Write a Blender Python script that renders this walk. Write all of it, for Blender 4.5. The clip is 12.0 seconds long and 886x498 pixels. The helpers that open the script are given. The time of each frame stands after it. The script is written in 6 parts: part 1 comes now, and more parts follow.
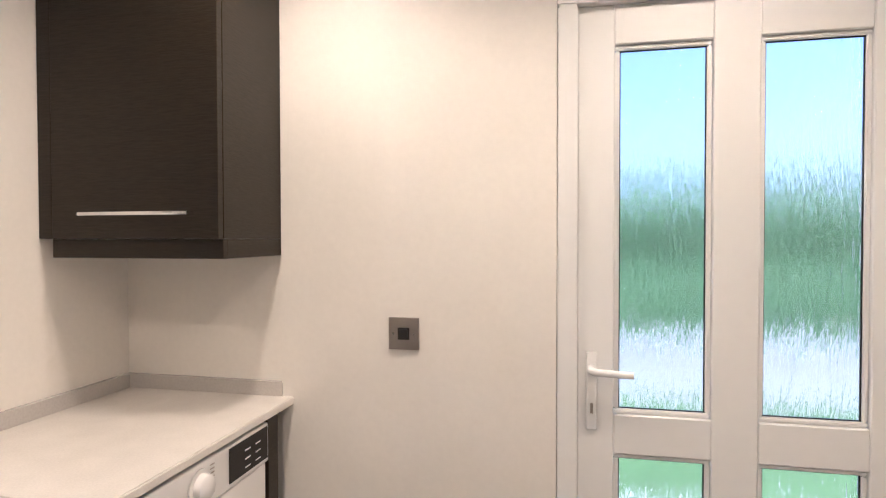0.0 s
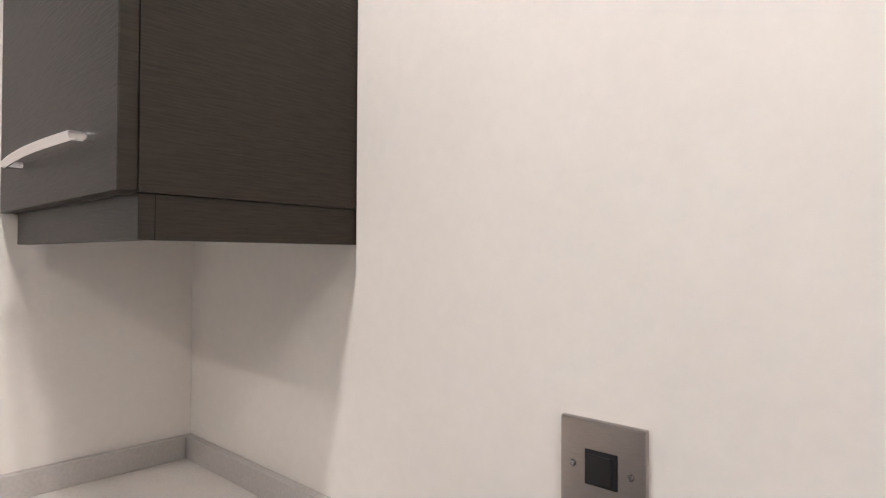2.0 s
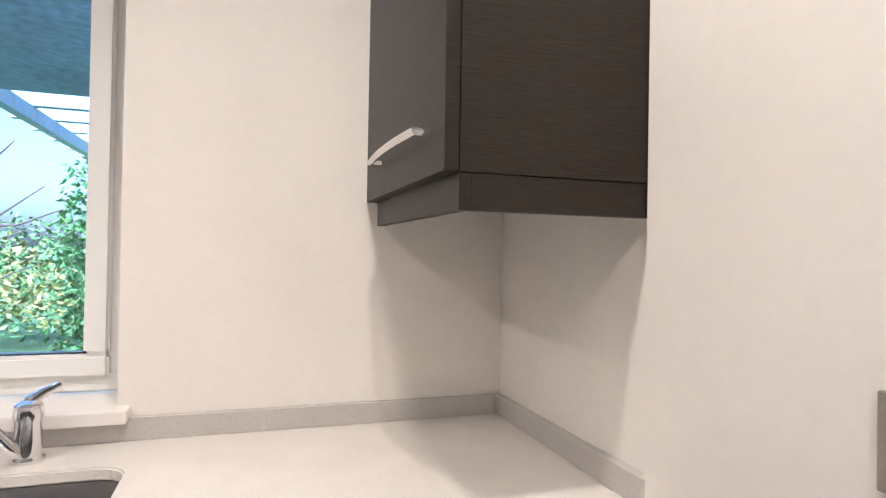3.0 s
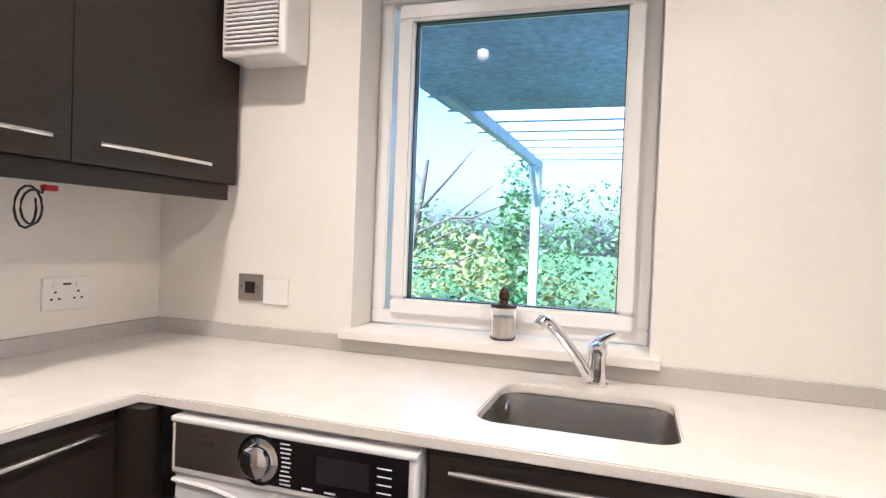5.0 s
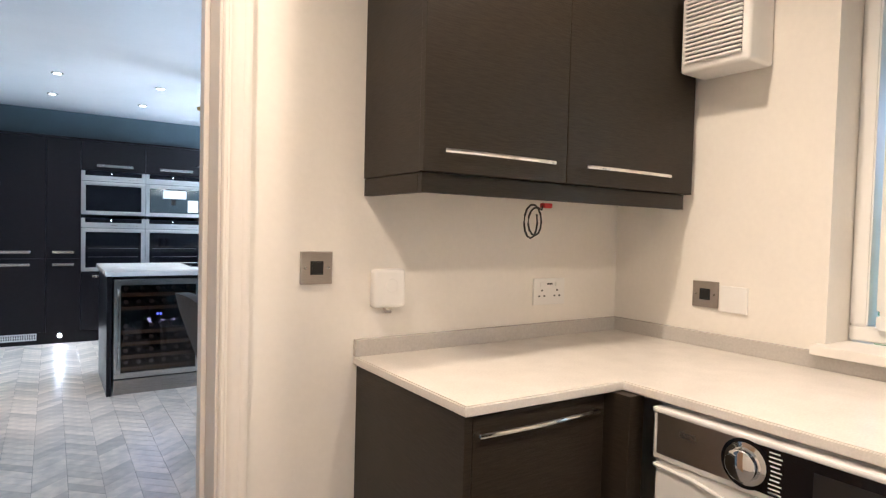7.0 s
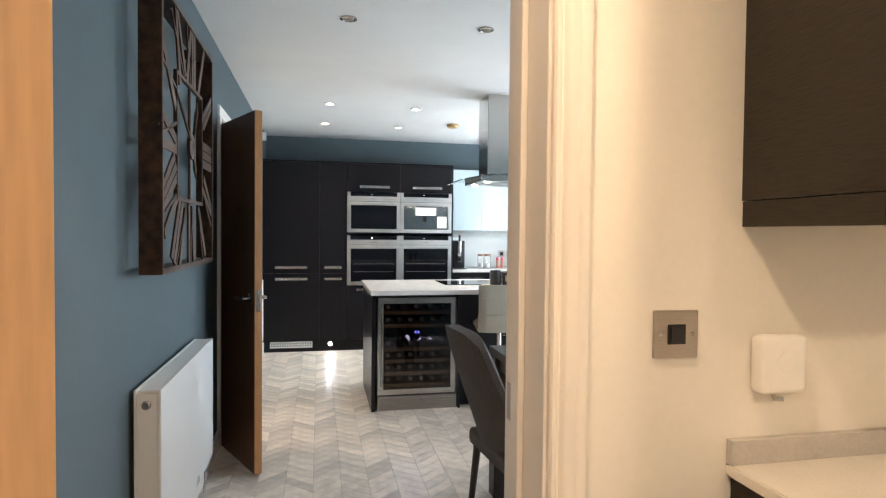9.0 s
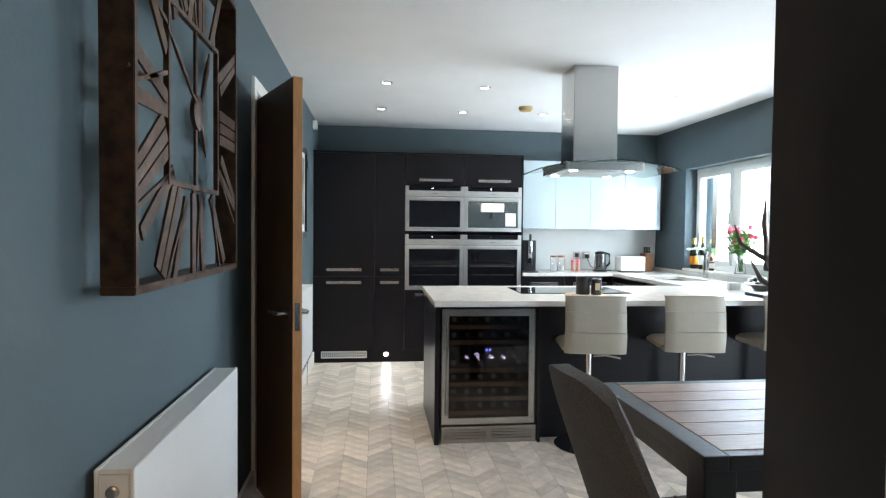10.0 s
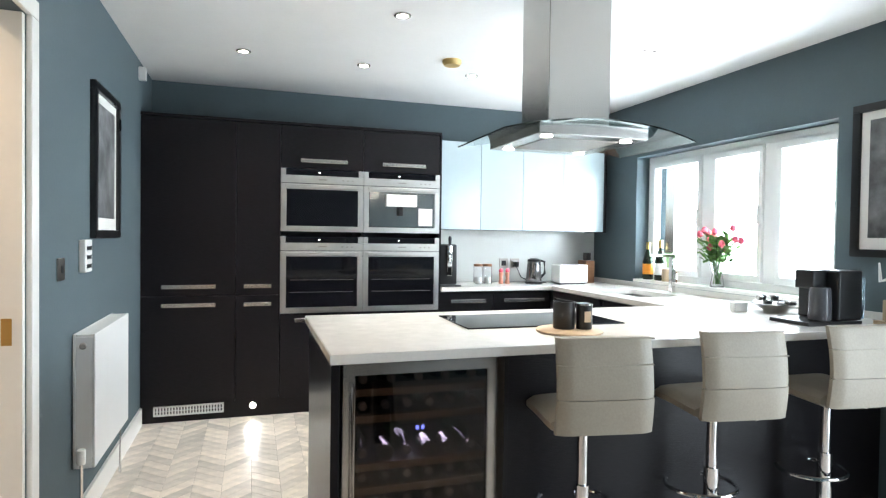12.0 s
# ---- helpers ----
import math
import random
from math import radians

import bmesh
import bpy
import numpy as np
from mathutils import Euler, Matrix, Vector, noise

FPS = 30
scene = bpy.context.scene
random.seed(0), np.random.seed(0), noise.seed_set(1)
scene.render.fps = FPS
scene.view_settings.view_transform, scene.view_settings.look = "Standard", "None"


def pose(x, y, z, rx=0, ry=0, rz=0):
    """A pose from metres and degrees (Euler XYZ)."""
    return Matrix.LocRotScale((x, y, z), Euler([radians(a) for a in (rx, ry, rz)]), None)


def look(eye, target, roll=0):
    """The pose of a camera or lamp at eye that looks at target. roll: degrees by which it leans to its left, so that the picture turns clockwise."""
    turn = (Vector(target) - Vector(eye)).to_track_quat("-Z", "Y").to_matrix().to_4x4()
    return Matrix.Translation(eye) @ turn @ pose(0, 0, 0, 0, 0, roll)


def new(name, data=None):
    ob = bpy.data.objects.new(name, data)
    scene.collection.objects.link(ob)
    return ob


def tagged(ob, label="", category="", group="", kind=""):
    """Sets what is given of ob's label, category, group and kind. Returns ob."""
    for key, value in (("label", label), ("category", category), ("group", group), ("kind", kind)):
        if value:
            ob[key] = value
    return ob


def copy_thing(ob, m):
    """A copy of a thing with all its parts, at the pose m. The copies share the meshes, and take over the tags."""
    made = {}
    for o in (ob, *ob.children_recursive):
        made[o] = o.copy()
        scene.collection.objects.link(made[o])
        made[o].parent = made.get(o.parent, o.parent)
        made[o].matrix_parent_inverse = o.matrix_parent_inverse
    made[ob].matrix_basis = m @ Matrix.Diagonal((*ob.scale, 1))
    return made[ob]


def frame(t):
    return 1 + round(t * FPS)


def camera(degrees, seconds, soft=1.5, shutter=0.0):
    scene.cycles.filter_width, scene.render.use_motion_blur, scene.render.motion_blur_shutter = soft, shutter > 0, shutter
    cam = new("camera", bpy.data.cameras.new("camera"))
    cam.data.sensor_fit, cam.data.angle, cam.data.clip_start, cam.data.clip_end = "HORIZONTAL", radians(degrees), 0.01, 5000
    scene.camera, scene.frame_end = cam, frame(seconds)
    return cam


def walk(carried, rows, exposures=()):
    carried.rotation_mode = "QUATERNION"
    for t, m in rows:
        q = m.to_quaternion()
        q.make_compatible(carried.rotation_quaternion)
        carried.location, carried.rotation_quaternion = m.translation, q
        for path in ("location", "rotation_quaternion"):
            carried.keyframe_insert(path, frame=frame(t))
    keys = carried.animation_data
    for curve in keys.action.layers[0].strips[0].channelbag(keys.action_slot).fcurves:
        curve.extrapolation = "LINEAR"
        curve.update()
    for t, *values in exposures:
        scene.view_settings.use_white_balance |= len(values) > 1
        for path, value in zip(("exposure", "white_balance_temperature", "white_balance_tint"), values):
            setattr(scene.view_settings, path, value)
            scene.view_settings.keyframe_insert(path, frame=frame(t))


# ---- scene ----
cam = camera(74.1, 12.0, soft=1.25)
PATH = [
    (0, (0.007, 1.238, 1.41), (0.434, -0.716, 1.37), -0.1),
    (0.5, (-0.032, 0.871, 1.365), (0.481, -1.063, 1.376), -0.1),
    (1, (0.009, 0.512, 1.367), (0.739, -1.35, 1.37), -0.2),
    (1.5, (0.123, 0.293, 1.371), (1.113, -1.444, 1.381), 0.3),
    (2, (0.201, 0.167, 1.341), (1.55, -1.309, 1.367), 0.3),
    (2.5, (0.193, 0.149, 1.312), (1.916, -0.867, 1.334), 0.7),
    (3, (0.134, 0.188, 1.298), (2.032, -0.442, 1.318), 1.0),
    (5, (-0.109, 0.461, 1.27), (1.791, 1.085, 1.227), 2.2),
    (5.5, (-0.136, 0.477, 1.252), (1.593, 1.48, 1.195), 2.1),
    (6, (-0.177, 0.485, 1.249), (1.342, 1.785, 1.188), 1.8),
    (6.5, (-0.227, 0.499, 1.261), (1.09, 2.002, 1.196), 1.7),
    (7, (-0.276, 0.517, 1.27), (0.835, 2.179, 1.205), 1.5),
    (7.5, (-0.31, 0.561, 1.28), (0.609, 2.337, 1.227), 1.2),
    (9.5, (-0.324, 1.326, 1.343), (-0.023, 3.303, 1.284), 0.5),
    (10, (-0.312, 1.740, 1.336), (-0.084, 3.726, 1.275), 0.6),
    (10.5, (-0.316, 2.141, 1.342), (-0.132, 4.131, 1.281), 0.7),
    (11, (-0.288, 2.524, 1.329), (-0.103, 4.515, 1.272), 0.5),
    (11.5, (-0.281, 2.915, 1.32), (-0.004, 4.896, 1.268), 0.6),
    (12, (-0.203, 3.281, 1.309), (0.412, 5.184, 1.268), 0.8),
]
walk(cam, [(t, look(a, b, r)) for t, a, b, r in PATH],
     [(0, 1.65, 4850, 13), (1.2, 1.6, 4500, 12), (2.5, 1.75, 4400, 10), (3, 1.8, 4500, 10), (5, 1.95, 4550, 10), (6, 1.95, 4650, 10), (7.0, 1.9, 5080, 10), (7.5, 1.85, 5200, 10), (9.5, 1.7, 6200, 10), (10.0, 1.6, 5950, 8), (12, 1.75, 6150, 9)])

# ---- world and lights ----
world = bpy.data.worlds.new("world")
scene.world = world
world.use_nodes = True
sky = world.node_tree.nodes.new("ShaderNodeTexSky")
sky.sky_type, sky.sun_disc = "NISHITA", False
sky.dust_density, sky.air_density = 4.0, 1.0
sky.sun_elevation, sky.sun_rotation = radians(46), radians(-68)
background = world.node_tree.nodes["Background"]
background.inputs["Strength"].default_value = 0.15
world.node_tree.links.new(sky.outputs[0], background.inputs["Color"])


# the kitchen's own origin: site() sets where the following things are laid out
KITCHEN = (-0.03, -0.16, 0)
AT = Matrix.Identity(4)


def site(at=(0, 0, 0)):
    AT.translation = at


def lamp(name, kind, m, energy, colour, **more):
    data = bpy.data.lights.new(name, kind)
    data.energy, data.color = energy, colour
    ob = new(name, data)
    ob.matrix_world = AT @ m
    if kind == "AREA":
        data.shape, data.size, data.size_y = "RECTANGLE", more["w"], more["h"]
    if kind == "SPOT":
        data.spot_size, data.spot_blend, data.shadow_soft_size = radians(more["cone"]), more["blend"], more["soft"]
    if kind == "SUN":
        data.angle = radians(more["angle"])
    return ob


WARM, DAY = (1.0, 0.69, 0.41), (0.86, 0.94, 1.0)
USPOTS = ((0.64, 0.12), (0.58, 1.32), (-0.32, 0.20), (-0.33, 1.40))
UT_CEIL, K_CEIL = 2.42, 2.45
lamp("sun", "SUN", look((0, 0, 10), (2.5, -1.0, 7.0)), 5.0, (1, 0.97, 0.92), angle=10)
for lx, ly in USPOTS:
    lamp("downlight_lamp", "SPOT", look((lx, ly, UT_CEIL - 0.03), (lx, ly, 0)), 14.5, WARM, cone=150, blend=0.8, soft=0.035)
# daylight standing in the openings
site(KITCHEN)
lamp("window_daylight", "AREA", look((3.16, 6.70, 1.48), (0, 6.70, 1.48)), 38, DAY, w=1.60, h=1.0)
lamp("patio_daylight", "AREA", look((3.12, 3.71, 1.06), (0, 3.71, 1.06)), 26, DAY, w=1.95, h=2.0)
KSPOTS = ((-0.21, 6.37), (0.55, 6.41), (1.30, 6.40), (-0.24, 7.32), (0.52, 7.36), (1.28, 7.34), (-0.15, 4.29), (0.59, 4.28))
for lx, ly in KSPOTS[:6]:
    lamp("downlight_lamp", "SPOT", look((lx, ly, K_CEIL - 0.02), (lx, ly, 0)), 8.0, (1, 0.92, 0.8), cone=110, blend=0.8, soft=0.03)
site()

# ---- materials ----
MATS = {}


def mat(name, colour, rough=0.5, metal=0.0, grain=0.0, scale=8.0, bump=0.0, stretch=(1, 1, 1), coat=0.0, vary=0.0,
        emit=0.0, stain=0.0, spec=0.5):
    """Principled surface with noise at two scales: fine grain and broad stain, in colour, gloss and relief."""
    if name in MATS:
        return MATS[name]
    m = bpy.data.materials.new(name)
    m.use_nodes = True
    nodes, links = m.node_tree.nodes, m.node_tree.links
    b = nodes["Principled BSDF"]
    b.inputs["Base Color"].default_value = (*colour, 1)
    b.inputs["Roughness"].default_value = rough
    b.inputs["Metallic"].default_value = metal
    b.inputs["Coat Weight"].default_value = coat
    b.inputs["Specular IOR Level"].default_value = spec
    if emit:
        b.inputs["Emission Color"].default_value = (*colour, 1)
        b.inputs["Emission Strength"].default_value = emit
    if grain or bump or stain or vary:
        tc = nodes.new("ShaderNodeTexCoord")
        mp = nodes.new("ShaderNodeMapping")
        mp.inputs["Scale"].default_value = stretch
        links.new(tc.outputs["Object"], mp.inputs["Vector"])
        fine = nodes.new("ShaderNodeTexNoise")
        fine.inputs["Scale"].default_value, fine.inputs["Detail"].default_value = scale, 6
        links.new(mp.outputs[0], fine.inputs["Vector"])
        broad = nodes.new("ShaderNodeTexNoise")
        broad.inputs["Scale"].default_value, broad.inputs["Detail"].default_value = max(0.8, scale * 0.06), 3
        links.new(tc.outputs["Object"], broad.inputs["Vector"])
        mix = nodes.new("ShaderNodeMapRange")
        mix.inputs["From Min"].default_value, mix.inputs["From Max"].default_value = 0.3, 0.7
        mix.inputs["To Min"].default_value, mix.inputs["To Max"].default_value = 1 - grain, 1 + grain
        links.new(fine.outputs["Fac"], mix.inputs["Value"])
        mix2 = nodes.new("ShaderNodeMapRange")
        mix2.inputs["From Min"].default_value, mix2.inputs["From Max"].default_value = 0.3, 0.7
        mix2.inputs["To Min"].default_value, mix2.inputs["To Max"].default_value = 1 - stain, 1 + stain
        links.new(broad.outputs["Fac"], mix2.inputs["Value"])
        mul = nodes.new("ShaderNodeMath")
        mul.operation = "MULTIPLY"
        links.new(mix.outputs[0], mul.inputs[0])
        links.new(mix2.outputs[0], mul.inputs[1])
        last = mul
        if vary:
            info = nodes.new("ShaderNodeObjectInfo")
            geo = nodes.new("ShaderNodeNewGeometry")
            add = nodes.new("ShaderNodeMath")
            add.operation = "ADD"
            links.new(info.outputs["Random"], add.inputs[0])
            links.new(geo.outputs["Random Per Island"], add.inputs[1])
            fr = nodes.new("ShaderNodeMath")
            fr.operation = "FRACT"
            links.new(add.outputs[0], fr.inputs[0])
            mr = nodes.new("ShaderNodeMapRange")
            mr.inputs["To Min"].default_value, mr.inputs["To Max"].default_value = 1 - vary, 1 + vary
            links.new(fr.outputs[0], mr.inputs["Value"])
            last = nodes.new("ShaderNodeMath")
            last.operation = "MULTIPLY"
            links.new(mul.outputs[0], last.inputs[0])
            links.new(mr.outputs[0], last.inputs[1])
        vm = nodes.new("ShaderNodeVectorMath")
        vm.operation = "SCALE"
        vm.inputs[0].default_value = colour
        links.new(last.outputs[0], vm.inputs["Scale"])
        links.new(vm.outputs[0], b.inputs["Base Color"])
        rr = nodes.new("ShaderNodeMapRange")
        rr.inputs["To Min"].default_value, rr.inputs["To Max"].default_value = max(0.02, rough - 0.06), min(1, rough + 0.06)
        links.new(broad.outputs["Fac"], rr.inputs["Value"])
        links.new(rr.outputs[0], b.inputs["Roughness"])
        if bump:
            bp = nodes.new("ShaderNodeBump")
            bp.inputs["Strength"].default_value, bp.inputs["Distance"].default_value = bump, 0.004
            links.new(fine.outputs["Fac"], bp.inputs["Height"])
            links.new(bp.outputs[0], b.inputs["Normal"])
    MATS[name] = m
    return m


def glass(name, colour=(1, 1, 1), rough=0.0, bump=0.0, stretch=(1, 1, 1), scale=30.0):
    if name in MATS:
        return MATS[name]
    m = mat(name, colour, rough)
    nodes, links = m.node_tree.nodes, m.node_tree.links
    b = nodes["Principled BSDF"]
    b.inputs["Transmission Weight"].default_value = 1
    b.inputs["IOR"].default_value = 1.45
    if bump:
        tc = nodes.new("ShaderNodeTexCoord")
        mp = nodes.new("ShaderNodeMapping")
        mp.inputs["Scale"].default_value = stretch
        nz = nodes.new("ShaderNodeTexNoise")
        nz.inputs["Scale"].default_value, nz.inputs["Detail"].default_value = scale, 3
        bp = nodes.new("ShaderNodeBump")
        bp.inputs["Strength"].default_value, bp.inputs["Distance"].default_value = bump, 0.006
        links.new(tc.outputs["Object"], mp.inputs["Vector"])
        links.new(mp.outputs[0], nz.inputs["Vector"])
        links.new(nz.outputs["Fac"], bp.inputs["Height"])
        links.new(bp.outputs[0], b.inputs["Normal"])
    return m


CREAM = mat("cream_wall_paint", (0.80, 0.77, 0.71), 0.75, grain=0.015, scale=60, bump=0.12, stain=0.025)
TEAL = mat("blue_grey_wall_paint", (0.082, 0.112, 0.124), 0.7, grain=0.02, scale=60, bump=0.12, stain=0.04)
CEILW = mat("white_ceiling_paint", (0.80, 0.79, 0.77), 0.85, grain=0.01, scale=50, bump=0.1, stain=0.02)
TRIM = mat("white_gloss_paint", (0.80, 0.77, 0.72), 0.35, grain=0.01, scale=40, bump=0.04, stain=0.02)
UPVC = mat("white_upvc", (0.82, 0.82, 0.80), 0.3, grain=0.008, scale=30, stain=0.015)
WOODD = mat("dark_wenge_door", (0.024, 0.0185, 0.0125), 0.42, grain=0.30, scale=14, bump=0.25, stretch=(2, 2, 26), stain=0.12, spec=0.3)
WOODH = mat("dark_wenge_front", (0.0095, 0.0082, 0.0098), 0.30, grain=0.35, scale=12, bump=0.22, stretch=(2, 2, 30), stain=0.12, spec=0.22)
QUARTZ = mat("white_quartz", (0.74, 0.71, 0.66), 0.18, grain=0.05, scale=220, stain=0.03)
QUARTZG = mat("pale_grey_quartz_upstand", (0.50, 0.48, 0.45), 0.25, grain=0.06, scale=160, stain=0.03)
STEEL = mat("brushed_steel", (0.52, 0.505, 0.48), 0.24, 1.0, grain=0.06, scale=60, stretch=(1, 1, 20), bump=0.03, stain=0.04)
STEELB = mat("brushed_nickel_plate", (0.45, 0.41, 0.37), 0.33, 1.0, grain=0.06, scale=80, stretch=(1, 1, 14), stain=0.05)
STEELO = mat("bright_brushed_oven_steel", (0.66, 0.64, 0.615), 0.33, 1.0, grain=0.06, scale=50, stretch=(1, 14, 14), bump=0.03, stain=0.05)
POLISH = mat("polished_steel", (0.56, 0.55, 0.53), 0.15, 1.0, grain=0.04, scale=60, stretch=(1, 1, 20), bump=0.05, stain=0.05)
CHROME = mat("chrome", (0.78, 0.78, 0.78), 0.08, 1.0)
BLACKP = mat("black_plastic", (0.012, 0.012, 0.013), 0.35, grain=0.1, scale=50)
BLACKG = mat("black_glass", (0.006, 0.006, 0.008), 0.05, spec=0.3)
WHITEP = mat("white_plastic", (0.80, 0.79, 0.76), 0.3, grain=0.01, scale=40, stain=0.02)
WHITEA = mat("white_appliance_enamel", (0.82, 0.81, 0.79), 0.22, grain=0.008, scale=30, stain=0.015)
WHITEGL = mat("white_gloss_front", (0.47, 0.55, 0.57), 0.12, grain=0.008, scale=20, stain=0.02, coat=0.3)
SPLASH = mat("pale_glass_splashback", (0.62, 0.63, 0.60), 0.15, stain=0.03, grain=0.01)
LEATHER = mat("cream_leatherette", (0.38, 0.335, 0.265), 0.42, grain=0.05, scale=120, bump=0.25, stain=0.06)
OAK = mat("oak_edge", (0.42, 0.20, 0.070), 0.45, grain=0.15, scale=14, stretch=(10, 10, 1), bump=0.15, stain=0.1)
OAKP = mat("pale_oak_veneer", (0.50, 0.31, 0.165), 0.45, grain=0.10, scale=12, stretch=(10, 10, 1), bump=0.12, stain=0.08)
# hall door face: the edge's oak darkened, its shade painted into the colour
DOORF = mat("shaded_oak_veneer", (0.10, 0.045, 0.020), 0.45, grain=0.25, scale=10, stretch=(9, 9, 1), bump=0.15, stain=0.15)
RUST = mat("aged_bronze_metal", (0.070, 0.034, 0.017), 0.42, 0.5, grain=0.5, scale=28, bump=0.5, stain=0.4)
FABRIC = mat("brown_grey_fabric", (0.085, 0.072, 0.064), 0.85, grain=0.25, scale=160, bump=0.6, stain=0.12)
TABLEW = mat("worn_table_board", (0.25, 0.115, 0.052), 0.34, grain=0.35, scale=11, stretch=(1.5, 14, 1), bump=0.2, stain=0.25, vary=0.2)
TABLED = mat("dark_table_frame", (0.025, 0.017, 0.013), 0.4, grain=0.3, scale=14, stretch=(1, 12, 1), bump=0.2, stain=0.1)
PLANK = mat("limed_oak_floor_plank", (0.70, 0.62, 0.535), 0.33, grain=0.16, scale=16, stretch=(1, 1, 1), bump=0.15, stain=0.18, vary=0.20)
GROUT = mat("floor_base", (0.34, 0.28, 0.23), 0.7, grain=0.1, scale=20)
TILE = mat("grey_floor_tile", (0.22, 0.21, 0.20), 0.4, grain=0.08, scale=20, stain=0.08)
BULB = mat("lit_bulb", (1.0, 0.93, 0.80), 0.4, emit=9)
REDP = mat("red_plastic", (0.55, 0.03, 0.03), 0.4)
YELL = mat("yellowed_plastic", (0.55, 0.38, 0.14), 0.45, stain=0.1, grain=0.02)
LEAF = mat("leaf_green", (0.12, 0.24, 0.075), 0.5, grain=0.3, scale=8, vary=0.45)
LEAFO = mat("autumn_leaf", (0.24, 0.24, 0.06), 0.55, grain=0.3, scale=8, vary=0.45)
TULIPL = mat("tulip_leaf", (0.16, 0.33, 0.07), 0.45, grain=0.2, scale=20, vary=0.35)
BARK = mat("grey_bark", (0.10, 0.085, 0.07), 0.9, grain=0.3, scale=20, bump=0.6)
PAINTB = mat("weathered_blue_grey_timber", (0.38, 0.45, 0.54), 0.7, grain=0.15, scale=14, bump=0.2, stain=0.15)
DARKB = mat("dark_canopy_fabric", (0.26, 0.36, 0.48), 0.8, grain=0.3, scale=18, bump=0.3, stain=0.25)
GRASS = mat("lawn", (0.06, 0.11, 0.03), 0.9, grain=0.4, scale=30, bump=0.5, stain=0.3)
PAVE = mat("pale_paving", (0.42, 0.40, 0.37), 0.8, grain=0.1, scale=20, bump=0.2, stain=0.1)
PAPER = mat("off_white_paper", (0.75, 0.73, 0.69), 0.8, grain=0.02, scale=60)
PHOTO = mat("grey_print", (0.16, 0.16, 0.165), 0.5, grain=0.8, scale=7, stain=0.5)
FRAMEB = mat("black_frame_paint", (0.012, 0.012, 0.013), 0.3, grain=0.1, scale=30)
CLEAR = glass("clear_glass")
PANE = glass("window_glass", (0.97, 0.99, 1.0))
RAIN = glass("rain_pattern_glass", (0.90, 0.89, 0.97), 0.02, bump=0.6, stretch=(9, 9, 1.0), scale=14)
DARKGL = glass("tinted_cooler_glass", (0.20, 0.16, 0.14))
SHELFW = mat("cooler_beech_shelf", (0.32, 0.20, 0.115), 0.6, grain=0.15, scale=16)
BLUEL = mat("blue_led", (0.15, 0.2, 1.0), 0.4, emit=3)
COPPER = mat("copper_pink", (0.62, 0.28, 0.20), 0.3, 0.6)
PINK = mat("pink_petal", (0.70, 0.10, 0.16), 0.5, grain=0.15, scale=30, vary=0.3)
LABELO = mat("orange_label", (0.75, 0.26, 0.02), 0.5)
BOTTLE = mat("dark_green_bottle", (0.010, 0.022, 0.008), 0.08)
BOARD = mat("pale_wood_board", (0.55, 0.40, 0.25), 0.5, grain=0.12, scale=12, stretch=(1, 10, 1))
RESIN = mat("silvered_resin", (0.22, 0.17, 0.14), 0.35, 0.6, grain=0.35, scale=40, bump=0.6, stain=0.2)
WAX = mat("candle_wax", (0.75, 0.70, 0.60), 0.5)
RADW = mat("radiator_enamel", (0.80, 0.79, 0.77), 0.3, grain=0.008, scale=20, stain=0.02)

# ---- mesh helpers ----


def box(bm, a, b, m=None):
    """An axis-aligned block from corner a to corner b, through m."""
    lo = [min(p, q) for p, q in zip(a, b)]
    hi = [max(p, q) for p, q in zip(a, b)]
    vs = [bm.verts.new((x, y, z)) for x in (lo[0], hi[0]) for y in (lo[1], hi[1]) for z in (lo[2], hi[2])]
    for f in ((0, 1, 3, 2), (4, 6, 7, 5), (0, 4, 5, 1), (2, 3, 7, 6), (0, 2, 6, 4), (1, 5, 7, 3)):
        bm.faces.new([vs[i] for i in f])
    if m is not None:
        for v in vs:
            v.co = m @ v.co
    return vs


def blk(a, b, bev=0.0, seg=2, m=None):
    bm = bmesh.new()
    box(bm, a, b, m)
    if bev:
        bmesh.ops.bevel(bm, geom=bm.edges[:], offset=bev, segments=seg, profile=0.6, affect="EDGES")
    return bm


def rod(bm, a, b, r, r2=None, n=14):
    """A round bar from a to b."""
    a, b = Vector(a), Vector(b)
    d = b - a
    m = Matrix.Translation((a + b) / 2) @ d.to_track_quat("Z", "Y").to_matrix().to_4x4()
    bmesh.ops.create_cone(bm, cap_ends=True, segments=n, radius1=r, radius2=r if r2 is None else r2, depth=d.length, matrix=m)
    return bm


def turned(profile, at, n=24, axis="Z"):
    """A body of revolution from (radius, height) pairs."""
    bm = bmesh.new()
    rings = []
    for r, z in profile:
        rings.append([bm.verts.new((r * math.cos(2 * math.pi * i / n), r * math.sin(2 * math.pi * i / n), z)) for i in range(n)])
    for p, q in zip(rings, rings[1:]):
        for i in range(n):
            bm.faces.new((p[i], p[(i + 1) % n], q[(i + 1) % n], q[i]))
    bm.faces.new(rings[0][::-1])
    bm.faces.new(rings[-1])
    turn = {"Z": pose(0, 0, 0), "-X": pose(0, 0, 0, 0, -90, 0), "-Y": pose(0, 0, 0, 90, 0, 0), "X": pose(0, 0, 0, 0, 90, 0)}[axis]
    bm.transform(Matrix.Translation(at) @ turn)
    return bm


